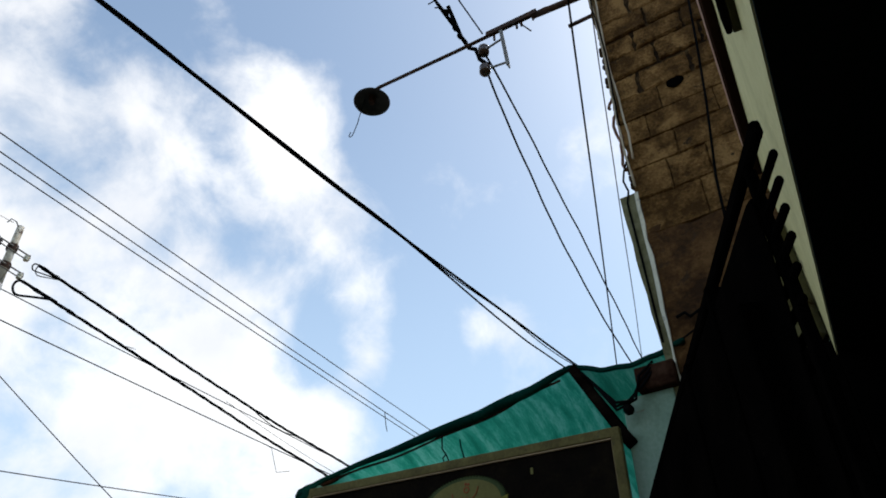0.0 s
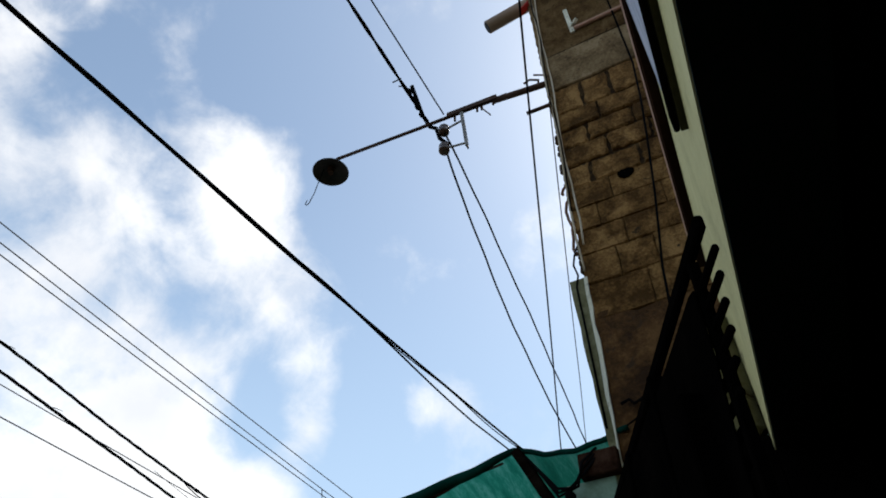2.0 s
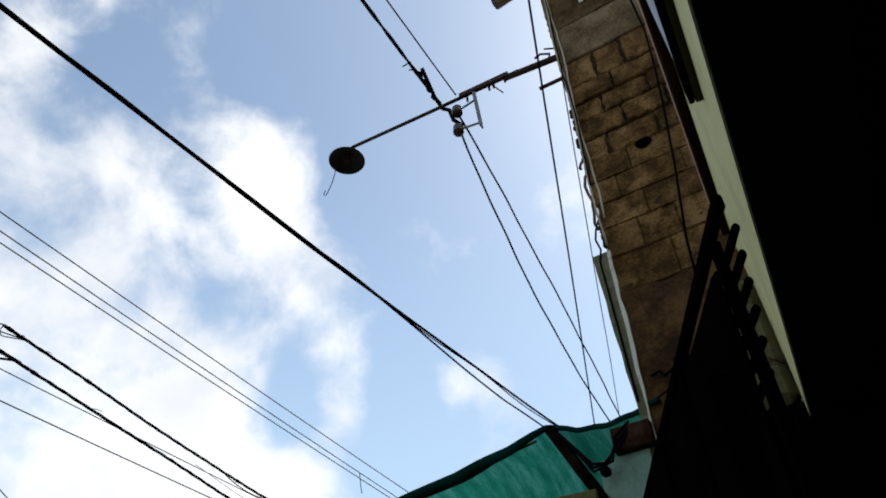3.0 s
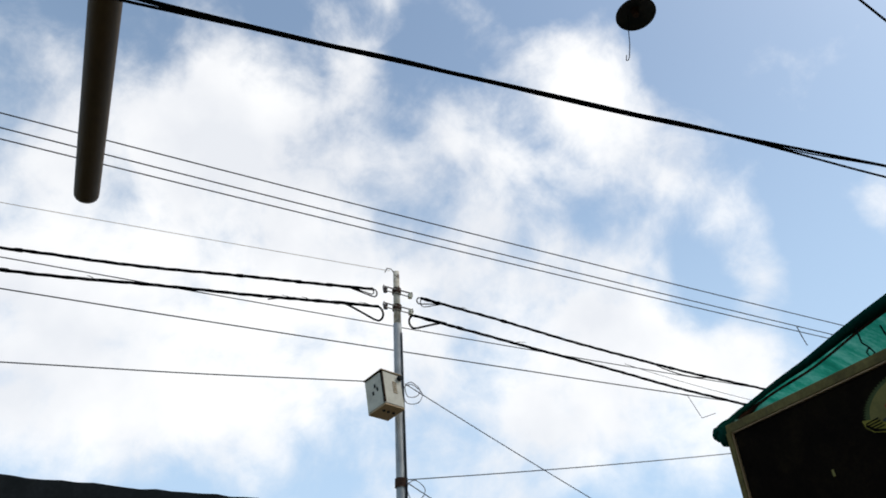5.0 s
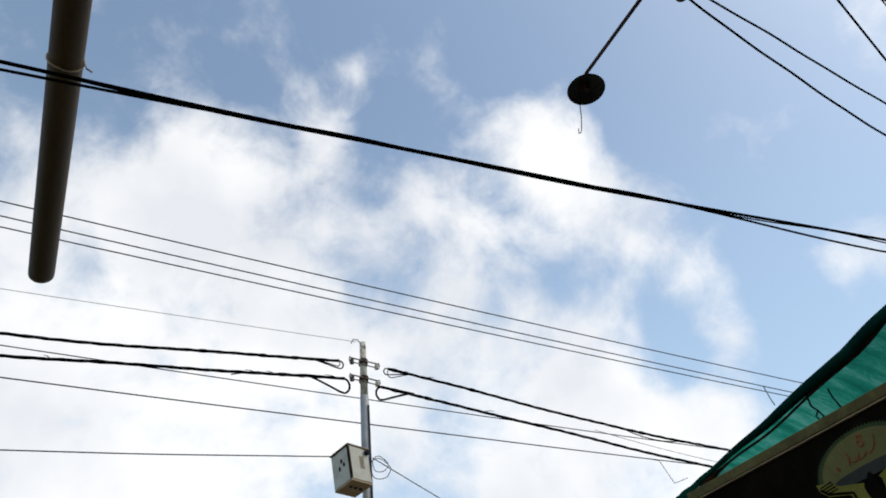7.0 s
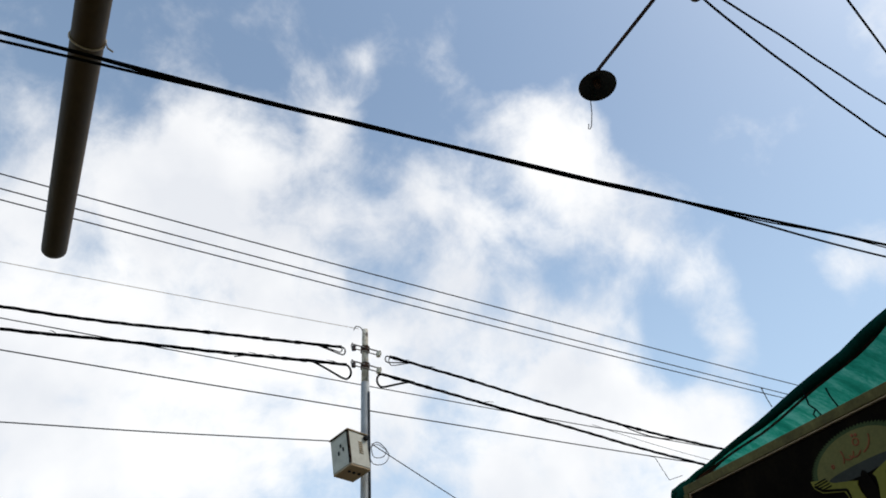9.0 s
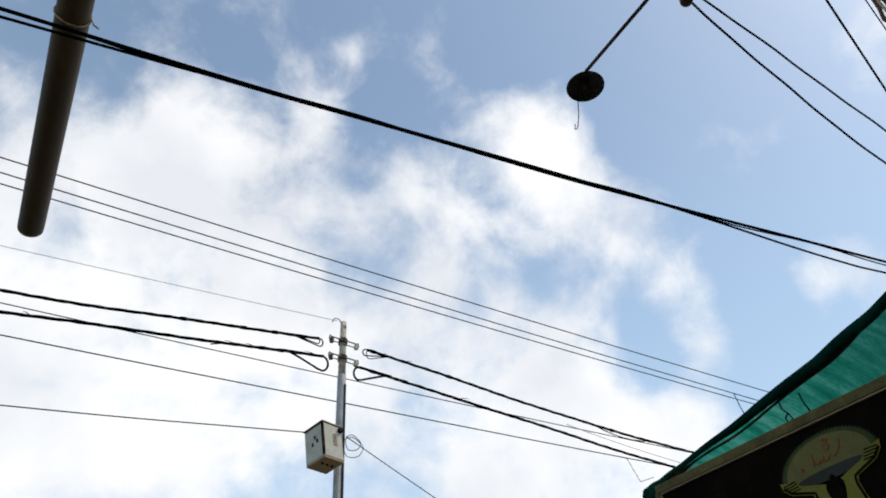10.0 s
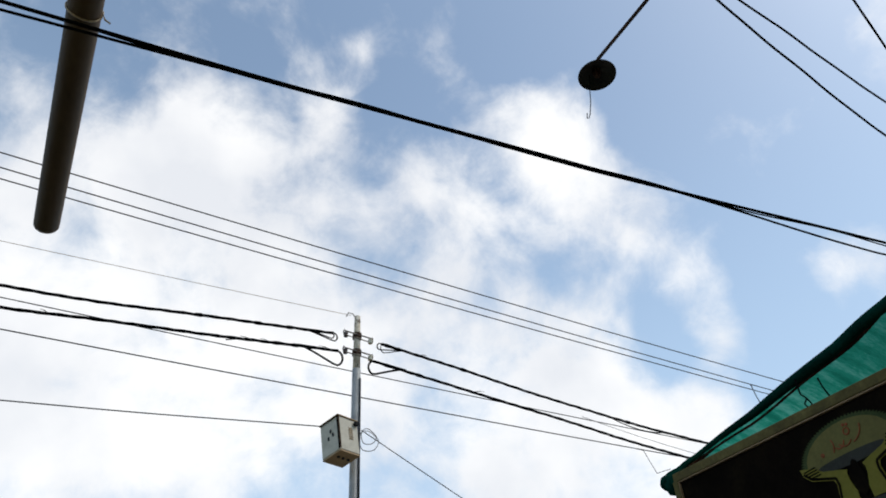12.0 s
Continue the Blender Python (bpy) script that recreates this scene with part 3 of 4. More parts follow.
    outer = [(0.772 + 0.017 * max(0, z - 5.9) + rnd.uniform(-0.005, 0.005), z) for z in zs]
    prism(bm, outer + [(0.745 + rnd.uniform(-0.012, 0.012), z) for z in reversed(zs)], NX - 0.009, NX + 0.12)
    part("corner_render", bm, M_BEAM, house, "pale lime render on the corner")
    # a weep pipe's hole: a near-black disc on the face stands for its shade
    bm = lathe(bmesh.new(), (NX - 0.004, 0.39, 5.19), (-1, 0, 0), ((0.046, -0.02), (0.048, 0.006), (0.040, 0.009), (0.001, 0.009)), 14)
    for v in bm.verts:
        v.co.y += 0.014 * noise.noise(v.co * 23)
        v.co.z = min(v.co.z + 0.012 * noise.noise(v.co * 31), 5.215)
    part("hole_disc", bm, M_GATE, house, "near-black disc for the shade of a round hole in the blockwork")
    # spout at the roof
    bm = tube(bmesh.new(), ((NX + 0.07, 0.5, 8.02), (NX + 0.07, 0.72, 7.93), (NX - 0.005, 1.2, 7.70)), 0.062, 18)
    sp = part("roof_spout", bm, M_PVCTAN, house, "short tan plastic roof spout", smooth=True)
    # black disc over the end stands for the shade inside the spout
    bm = lathe(bmesh.new(), (NX - 0.0055, 1.203, 7.698), (-0.14, 0.89, -0.43), ((0.054, 0.002), (0.048, 0.003), (0.001, 0.003)), 18)
    part("mouth_shade_disc", bm, M_BLACK, sp)
    # white bracket with a level tube on the wall
    bm = bmesh.new()
    beam(bm, (NX - 0.02, 0.50, 7.36), (NX - 0.02, 0.48, 6.98), 0.035, 0.02, up=(1, 0, 0), bevel=0.004)
    beam(bm, (NX - 0.02, 0.49, 7.05), (NX - 0.05, 0.42, 7.10), 0.03, 0.02, bevel=0.004)
    br = part("wall_bracket", bm, M_PLASTER, house, "white-painted wall bracket")
    part("bracket_tube", tube(bmesh.new(), ((NX - 0.025, 0.46, 7.02), (NX - 0.025, -0.4, 7.03)), 0.017, 8), M_PINK, house, "thin tan conduit")
    return house, wall


HOUSE, HOUSE_WALL = neighbour_house()


def street_lamp():
    """A rusty arm from the house's corner with an insulator bracket and a dish lamp."""
    lamp = thing("street_lamp", (NX, NY, 6.5), "rusty street lamp arm with dark dish lamp on the house corner", "street lamp")
    x = NX
    part("arm_root", tube(bmesh.new(), ((x + 0.02, 0.76, 6.50), (x, 1.22, 6.55)), 0.026, 12), M_RUST, lamp, smooth=True)
    part("arm", tube(bmesh.new(), ((x, 1.1, 6.555), (x, 1.9, 6.615), (x, 2.70, 6.69)), 0.015, 10), M_RUST, lamp, smooth=True)
    ang = bmesh.new()
    beam(ang, (x, 1.18, 6.575), (x, 1.62, 6.615), 0.055, 0.012, bevel=0.002)
    beam(ang, (x - 0.026, 1.18, 6.555), (x - 0.026, 1.62, 6.592), 0.010, 0.05, bevel=0.002)
    an = part("angle_iron", ang, M_RUST, lamp, "rusty angle iron clamp")
    for y in (1.22, 1.32, 1.36, 1.56):
        part("bolt", tube(bmesh.new(), ((x, y, 6.50), (x, y, 6.62)), 0.010, 6), M_RUST, an)
    part("tie_rod", tube(bmesh.new(), ((x, 1.33, 6.54), (x, 1.28, 6.44), (x, 1.25, 6.38)), 0.006, 6), M_RUST, lamp)
    # bracket for two spool insulators
    br = bmesh.new()
    beam(br, (x, 1.50, 6.60), (x, 1.462, 6.10), 0.045, 0.012, up=(0, 1, 0), bevel=0.002)
    beam(br, (x - 0.02, 1.494, 6.60), (x - 0.02, 1.456, 6.10), 0.008, 0.03, up=(0, 1, 0), bevel=0.002)
    b = part("bracket", br, M_ZINC, lamp, "pale zinc insulator bracket")
    for yr, zr, yi, zi in ((1.49, 6.47, 1.66, 6.44), (1.47, 6.16, 1.66, 6.20)):
        part("pin", tube(bmesh.new(), ((x, yr, zr), (x, yi, zi)), 0.009, 8), M_ZINC, b)
        prof = ((0.001, -0.05), (0.036, -0.05), (0.044, -0.04), (0.044, -0.022), (0.026, -0.008), (0.026, 0.008), (0.044, 0.022), (0.044, 0.04), (0.036, 0.05), (0.001, 0.05))
        part("insulator", lathe(bmesh.new(), (x, yi, zi), (0.25, 0.1, 1), prof, 16), M_CERAMIC, b, "brown glazed spool insulator", smooth=True)
    # dish lamp
    c = Vector((x, 2.765, 6.545))
    prof = ((0.022, 0.12), (0.03, 0.085), (0.06, 0.06), (0.11, 0.035), (0.150, 0.004), (0.157, -0.004), (0.153, -0.008), (0.146, 0.0), (0.105, 0.027), (0.055, 0.05), (0.02, 0.06))
    bm = lathe(bmesh.new(), c, (0, 0, 1), prof, 72)
    spots = [c.xy + Vector(q) for q in ((0.05, 0.095), (0.095, -0.015), (0.072, -0.068))]
    bmesh.ops.delete(bm, geom=[f for f in bm.faces if any((f.calc_center_median().xy - q).length < 0.022 for q in spots) and (f.calc_center_median().xy - c.xy).length > 0.085
                               and min((f.calc_center_median().xy - q).length for q in spots) < 0.014 + 0.008 * (f.calc_area() > 0.0002)], context="FACES")
    dish = part("dish", bm, M_ENAMEL, lamp, "dark enamelled reflector dish", smooth=True)
    part("socket", lathe(bmesh.new(), c, (0, 0, 1), ((0.001, -0.02), (0.024, -0.018), (0.03, 0.02), (0.034, 0.06), (0.02, 0.12), (0.001, 0.125)), 14), M_RUST, dish, "rusty lamp socket")
    part("neck", tube(bmesh.new(), (c + Vector((0, -0.07, 0.145)), c + Vector((0, -0.01, 0.13)), c + Vector((0, 0, 0.10))), 0.016, 10), M_RUST, lamp)
    hook = [(3.05, 2.80, 6.55), (3.05, 2.84, 6.38), (3.05, 2.86, 6.27), (3.05, 2.90, 6.16), (3.05, 2.92, 6.145), (3.05, 2.94, 6.165), (3.05, 2.925, 6.21)]
    part("loose_wire", tube(bmesh.new(), hook, 0.004, 6), M_WIRE, lamp, "bare hooked wire end")
    # short rod below
    part("short_rod", tube(bmesh.new(), ((x, 0.765, 6.195), (x, 0.96, 6.205)), 0.015, 8), M_RUST, lamp)
    up = bmesh.new()
    tube(up, ((x, 0.84, 6.51), (x + 0.01, 0.83, 6.58), (x, 0.9, 6.62), (x, 0.95, 6.60)), 0.009, 6)
    tube(up, ((x, 0.78, 6.60), (x, 0.86, 6.66)), 0.008, 6)
    part("wire_hook", up, M_RUST, lamp)


street_lamp()

# ---- the stall with the tarpaulin ----
SX = 3.0


def stall_tarp():
    tarp = thing("stall_tarpaulin", (3.9, 1.9, 3.3), "green tarpaulin stretched over a street stall", "tarpaulin")
    edge = ((3.0, 2.925, 3.14), (3.0, 2.94, 3.165), (3.05, 2.965, 3.205), (3.25, 3.07, 3.334), (3.45, 3.081, 3.469), (3.6, 2.742, 3.599), (3.6, 2.105, 3.677),
            (3.55, 1.722, 3.715), (3.5, 1.43, 3.763), (3.45, 1.25, 3.664), (3.35, 1.06, 3.585), (3.2, 0.868, 3.518), (3.08, 0.706, 3.486))

    def at(s):
        s = max(0.0, min(0.9999, s)) * (len(edge) - 1)
        i = int(s)
        f = s - i
        return [p * (1 - f) + q * f for p, q in zip(edge[i], edge[i + 1])]

    n, m = 60, 24
    bm = bmesh.new()
    grid = []
    for j in range(m + 1):
        row = []
        v = j / m
        for i in range(n + 1):
            x, y, z = at(i / n)
            dip = -0.10 * math.sin(math.pi * v) * (0.6 + 0.4 * math.sin(5 * i / n)) - (z - 3.12) * v
            fold = 0.012 * math.sin(24 * i / n + 2 * v) * v ** 0.5 + 0.02 * noise.noise(Vector((y * 3, v * 4, 0.2)))
            zz = z + (dip + fold) * min(1, v * 4) if j else z
            row.append(bm.verts.new((x + (5.6 - x) * v, y, zz)))
        grid.append(row)
    for a, b in zip(grid, grid[1:]):
        for i in range(n):
            bm.faces.new((a[i], a[i + 1], b[i + 1], b[i]))
    part("sheet", bm, M_TARP, tarp, smooth=True)
    # rolled hem along the near edge
    bm = bmesh.new()
    pts = [Vector(at(i / 80)) + Vector((-0.01, 0, -0.014 + 0.003 * math.sin(i * 0.9))) for i in range(81)]
    tube(bm, pts, [0.015 + 0.020 * (0.5 + 0.5 * math.sin(i * 0.19)) * (i < 54) for i in range(81)], 8)
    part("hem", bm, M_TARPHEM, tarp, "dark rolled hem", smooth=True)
    lath = [Vector(at(0.06 + 0.58 * i / 40)) + Vector((0.005, 0, -0.042 - 0.010 * math.sin(0.31 * i) - 0.006 * math.sin(0.83 * i))) for i in range(41)]
    part("edge_lining", tube(bmesh.new(), lath, [0.008 + 0.008 * max(0, math.sin(0.42 * i + 1)) for i in range(41)], 6), M_WOODRED, tarp, "reddish brown lining inside the hem", smooth=True)
    # the corner that hangs down at the street end
    bm = bmesh.new()
    tube(bm, ((2.99, 2.91, 3.165), (2.985, 2.915, 3.125), (2.99, 2.91, 3.095), (3.02, 2.885, 3.08)), (0.016, 0.026, 0.022, 0.012), 8)
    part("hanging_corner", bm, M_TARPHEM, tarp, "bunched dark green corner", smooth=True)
    # cord along the hem
    part("tie_cord", tube(bmesh.new(), ((3.08, 0.71, 3.485), (3.07, 0.62, 3.52), (3.07, 0.54, 3.56)), 0.005, 6), M_WIRE, tarp)


stall_tarp()


def stall_frame():
    fr = thing("market_stall", (3.6, 2.0, 0), "rough dark timber street stall under a tarpaulin", "market stall")
    part("rafter", beam(bmesh.new(), (SX + 0.52, 1.42, 3.72), (SX + 2.55, 1.25, 3.06), 0.05, 0.05, bevel=0.006), M_WOOD, fr)
    part("brace", beam(bmesh.new(), (SX + 0.49, 1.425, 3.73), (3.060, 1.030, 3.039), 0.055, 0.05, up=(1, 0, 0), bevel=0.008), M_WOOD, fr)
    for y in (1.14, 2.84):
        part("post", beam(bmesh.new(), (SX + 0.06, y, 0), (SX + 0.06, y, 3.12), 0.06, 0.06, up=(0, 1, 0), bevel=0.008), M_WOOD, fr)
        part("post", beam(bmesh.new(), (SX + 2.5, y, 0), (SX + 2.5, y, 3.02), 0.06, 0.06, up=(0, 1, 0), bevel=0.008), M_WOOD, fr)
    part("purlin", beam(bmesh.new(), (SX + 2.5, 0.95, 3.0), (SX + 2.5, 3.1, 2.95), 0.06, 0.06, bevel=0.008), M_WOOD, fr)
    rnd = random.Random(3)
    for k in range(3):
        pts = [(SX + 0.4, 1.34 - 0.02 * k, 3.64 - 0.03 * k), (SX + 0.12, 1.09, 3.28 - 0.02 * k), (SX - 0.02, 0.99 - 0.02 * k, 3.20), (SX + 0.02, 0.93, 3.27 + 0.03 * k), (SX + 0.05, 0.86, 3.36 + 0.02 * k)]
        part("lashing", tube(bmesh.new(), pts, 0.007, 6), M_WIRE, fr, smooth=True)
    for pts in (((3.06, 2.04, 3.32), (3.03, 2.02, 3.23), (3.02, 1.99, 3.19), (3.02, 1.975, 3.155), (3.02, 2.0, 3.15), (3.02, 2.01, 3.175), (3.02, 1.99, 3.19)),
                ((3.06, 1.93, 3.27), (3.03, 1.905, 3.21), (3.02, 1.88, 3.14))):
        part("cord_end", tube(bmesh.new(), pts, 0.004, 5), M_WIRE, fr, smooth=True)
    part("lashing_knot", boxed((SX - 0.01, 0.98, 3.155), (SX + 0.04, 1.025, 3.20), bevel=0.012), M_WIRE, fr)
    # wooden block between stall and house
    part("tie_beam", boxed((NX - 0.06, 0.765, 3.265), (NX + 0.3, 0.955, 3.385), bevel=0.006), M_WOODRED, fr, "reddish timber tie beam end")
    part("side_board", boxed((NX - 0.02, 0.80, 2.2), (NX + 0.0, 1.045, 3.262), bevel=0.003), M_TURQ, fr, "pale turquoise side board")


stall_frame()


def sign_board():
    """A framed black board with a painted picture in plain shapes."""
    y0, y1, z0, z1 = 1.075, 2.87, 2.10, 3.13
    sg = thing("sign_board", (SX, 2.0, z0), "framed black painted stall sign with olive and yellow picture", "sign")
    tl, tr = 3.165, 3.09
    part("board", prism(bmesh.new(), ((y0 + 0.02, z0), (y1 - 0.02, z0), (y1 - 0.02, tl - 0.02), (y0 + 0.02, tr - 0.02)), SX + 0.005, SX + 0.02), M_BOARD, sg)
    part("frame_bar", beam(bmesh.new(), (SX, y0 - 0.02, tr - 0.012), (SX, y1 + 0.01, tl - 0.012), 0.03, 0.045, bevel=0.003), M_FRAME, sg)
    part("frame_bar", beam(bmesh.new(), (SX - 0.002, y1, z0), (SX - 0.002, y1, tl - 0.03), 0.035, 0.03, up=(1, 0, 0), bevel=0.003), M_FRAME, sg)
    part("frame_bar", beam(bmesh.new(), (SX - 0.002, y0, z0), (SX - 0.002, y0, tr - 0.03), 0.045, 0.03, up=(1, 0, 0), bevel=0.003), M_FRAME, sg)
    part("frame_bar", beam(bmesh.new(), (SX, y0 - 0.02, z0), (SX, y1 + 0.01, z0), 0.03, 0.045, bevel=0.003), M_FRAME, sg)
    part("inner_bead", beam(bmesh.new(), (SX - 0.004, y0 + 0.018, tr - 0.038), (SX - 0.004, y1 - 0.014, tl - 0.038), 0.012, 0.006), M_BOXSIDE, sg, "thin tan inner bead")
    for y, h in ((y1 - 0.02, tl), (y0 + 0.022, tr)):
        part("inner_bead", beam(bmesh.new(), (SX - 0.004, y, z0 + 0.02), (SX - 0.004, y, h - 0.04), 0.006, 0.012, up=(1, 0, 0)), M_BOXSIDE, sg, "thin tan inner bead")
    # the serrated pale fan
    cy, cz, ry, rz = 1.885, 2.90, 0.245, 0.145
    out = []
    for i in range(97):
        a = math.pi * (-0.06 + 1.12 * i / 96)
        k = 1.0 if i % 2 else 0.93
        out.append((cy + ry * k * math.cos(a), cz + rz * k * math.sin(a)))
    part("painted_rim", prism(bmesh.new(), out, SX + 0.0025, SX + 0.0045), M_RIMPAINT, sg, "dull green serrated rim")
    disc = [(cy + ry * 0.86 * math.cos(math.pi * (-0.05 + 1.1 * i / 40)), cz + rz * 0.86 * math.sin(math.pi * (-0.05 + 1.1 * i / 40))) for i in range(41)]
    part("painted_fan", prism(bmesh.new(), disc, SX + 0.0005, SX + 0.0035), M_FANPAINT, sg, "olive painted fan shape")
    # red strokes that cannot be read
    for cyy, czz, r, a0, a1 in ((1.860, 2.985, 0.063, 3.2, 4.5), (1.862, 2.975, 0.014, 0, 6.3), (1.885, 2.955, 0.034, 3.7, 5.7), (1.915, 2.948, 0.026, 3.2, 5.6),
                                (1.990, 2.948, 0.050, 2.7, 3.8), (1.850, 3.000, 0.004, 0, 6.3), (1.866, 3.004, 0.004, 0, 6.3), (2.005, 2.926, 0.006, 0, 6.3)):
        arc = [(SX, cyy + r * math.cos(a0 + (a1 - a0) * i / 10), czz + r * math.sin(a0 + (a1 - a0) * i / 10)) for i in range(11)]
        part("red_stroke", tube(bmesh.new(), arc, 0.0032, 5), M_REDPAINT, sg, "thin red painted stroke")
    # grey dish and two yellow supports with black outlines
    dish = [(cy + 0.16 * math.cos(math.pi * i / 20), cz - 0.02 + 0.014 * math.sin(math.pi * i / 20)) for i in range(21)]
    dish += [(cy - 0.16 * math.cos(math.pi * i / 20), cz - 0.03 - 0.024 * math.sin(math.pi * i / 20)) for i in range(21)]
    part("painted_dish", prism(bmesh.new(), dish, SX - 0.001, SX + 0.002), M_GREYPAINT, sg, "grey dish shape")
    for s in (-1, 1):
        arm = ((0.250, 0.012), (0.243, -0.022), (0.212, -0.052), (0.150, -0.072), (0.112, -0.084), (0.104, -0.105), (0.112, -0.155), (0.126, -0.20),
               (0.030, -0.20), (0.028, -0.155), (0.042, -0.110), (0.044, -0.080), (0.036, -0.066), (0.080, -0.052), (0.145, -0.034), (0.190, -0.004))
        yo = [(cy + s * a, cz + b) for a, b in arm]
        part("painted_support", prism(bmesh.new(), yo, SX - 0.0025, SX + 0.001), M_YELLOW, sg, "yellow painted support shape")
        ln = [(cy + s * 0.238, cz - 0.014), (cy + s * 0.206, cz - 0.045), (cy + s * 0.140, cz - 0.066), (cy + s * 0.098, cz - 0.080), (cy + s * 0.094, cz - 0.11), (cy + s * 0.112, 2.71)]
        strokes = [(p, q, 0.010) for p, q in zip(ln, ln[1:])]
        strokes += [((cy + s * (0.235 - 0.006 * q), cz - 0.008 - 0.011 * q), (cy + s * (0.175 - 0.006 * q), cz - 0.004 - 0.012 * q), 0.005) for q in range(4)]
        for (ya, za), (yb, zb), w in strokes:
            part("painted_outline", beam(bmesh.new(), (SX - 0.003, ya, za), (SX - 0.003, yb, zb), w, 0.002, up=(1, 0, 0)), M_BOARD, sg)
    part("painted_drop", prism(bmesh.new(), ((cy + 0.012, cz - 0.045), (cy, cz - 0.035), (cy - 0.012, cz - 0.045), (cy - 0.022, cz - 0.075), (cy - 0.032, cz - 0.12), (cy - 0.022, cz - 0.165), (cy, cz - 0.185), (cy + 0.022, cz - 0.165), (cy + 0.032, cz - 0.12), (cy + 0.022, cz - 0.075)), SX - 0.002, SX + 0.001), M_BOARD, sg)
    part("painted_base", prism(bmesh.new(), ((1.58, 2.62), (2.12, 2.62), (2.10, 2.695), (1.95, 2.70), (1.60, 2.69)), SX - 0.0015, SX + 0.002), M_GREYPAINT, sg, "grey painted base shape")
    for y, z in ((1.5, 2.98), (2.35, 2.75)):
        part("paint_fleck", boxed((SX + 0.001, y, z), (SX + 0.004, y + 0.012, z + 0.03)), M_FANPAINT, sg)


sign_board()

# ---- the far side of the street ----
PX, PY = 2.90, 8.0


def utility_pole():
    pole = thing("utility_pole", (3.05, PY, 0), "slim galvanised utility pole with rusted top and cable clamps", "utility pole")
    foot, top = Vector((3.13, PY, 0)), Vector((2.875, PY, 7.38))

    def at(z):
        return foot.lerp(top, z / 7.38)

    part("shaft", tube(bmesh.new(), (foot, at(6.55)), (0.075, 0.055), 16), M_POLE, pole, smooth=True)
    part("top_piece", tube(bmesh.new(), (at(6.5), at(7.38)), (0.052, 0.042), 14), M_POLETOP, pole, "cream pole top streaked with rust", smooth=True)
    for z in (7.06, 6.80):
        arm = bmesh.new()
        c = at(z)
        tube(arm, (c + Vector((-0.21, -0.05, 0.018)), c + Vector((0.21, -0.05, -0.018))), 0.010, 8)
        tube(arm, (c + Vector((-0.19, -0.05, -0.045)), c + Vector((0.19, -0.05, -0.08))), 0.008, 8)
        for s in (-1, 1):
            q = c + Vector((s * 0.20, -0.05, -0.018 * s))
            tube(arm, (q + Vector((0, 0, 0.02)), q + Vector((0.012 * s, 0, -0.025)), q + Vector((0, 0, -0.075))), 0.008, 6)
        cl = part("clamp", arm, M_ZINC, pole, "zinc cross clamp with end spools")
        for s in (-1, 1):
            q = c + Vector((s * 0.175, -0.05, -0.055 - 0.012 * s))
            part("spool", lathe(bmesh.new(), q, (0, 0, 1), ((0.001, -0.032), (0.03, -0.03), (0.03, -0.014), (0.017, 0), (0.03, 0.014), (0.03, 0.03), (0.001, 0.032)), 12), M_PLASTER if s > 0 else M_CERAMIC, cl, "small ceramic spool", smooth=True)
        part("band", lathe(bmesh.new(), c, (0, 0, 1), ((0.055, -0.04), (0.062, -0.04), (0.062, 0.04), (0.055, 0.04)), 16), M_RUST, cl)
    part("top_hook", tube(bmesh.new(), (at(7.33), at(7.40) + Vector((-0.08, -0.02, 0)), at(7.40) + Vector((-0.14, -0.02, 0.0)), at(7.33) + Vector((-0.17, -0.02, 0))), 0.008, 6), M_ZINC, pole)
    # thin dark tube, added to stand for the shaft's shaded right side
    part("conduit", tube(bmesh.new(), (at(3.0) + Vector((0.045, -0.065, 0)), at(6.4) + Vector((0.035, -0.052, 0))), 0.013, 8), M_GREYWIRE, pole, "thin dark tube for the shaft's darker right side", smooth=True)
    # loose coils of wire
    for k, (z, r) in enumerate(((5.60, 0.13), (5.66, 0.10), (4.42, 0.11))):
        c = at(z) + Vector((0.16, -0.06, -0.05))
        pts = [c + Vector((r * math.cos(a) * (1 + 0.12 * math.sin(3 * a)), 0.03 * math.sin(2 * a), r * math.sin(a))) for a in [0.35 * i for i in range(20 + 6 * k)]]
        part("wire_coil", tube(bmesh.new(), pts, 0.005, 5), M_GREYWIRE, pole, "loose coil of thin wire", smooth=True)
    part("strap", lathe(bmesh.new(), at(4.45), (0, 0, 1), ((0.07, -0.05), (0.076, -0.05), (0.076, 0.05), (0.07, 0.05)), 14), M_RUST, pole)
    return at


pole_at = utility_pole()


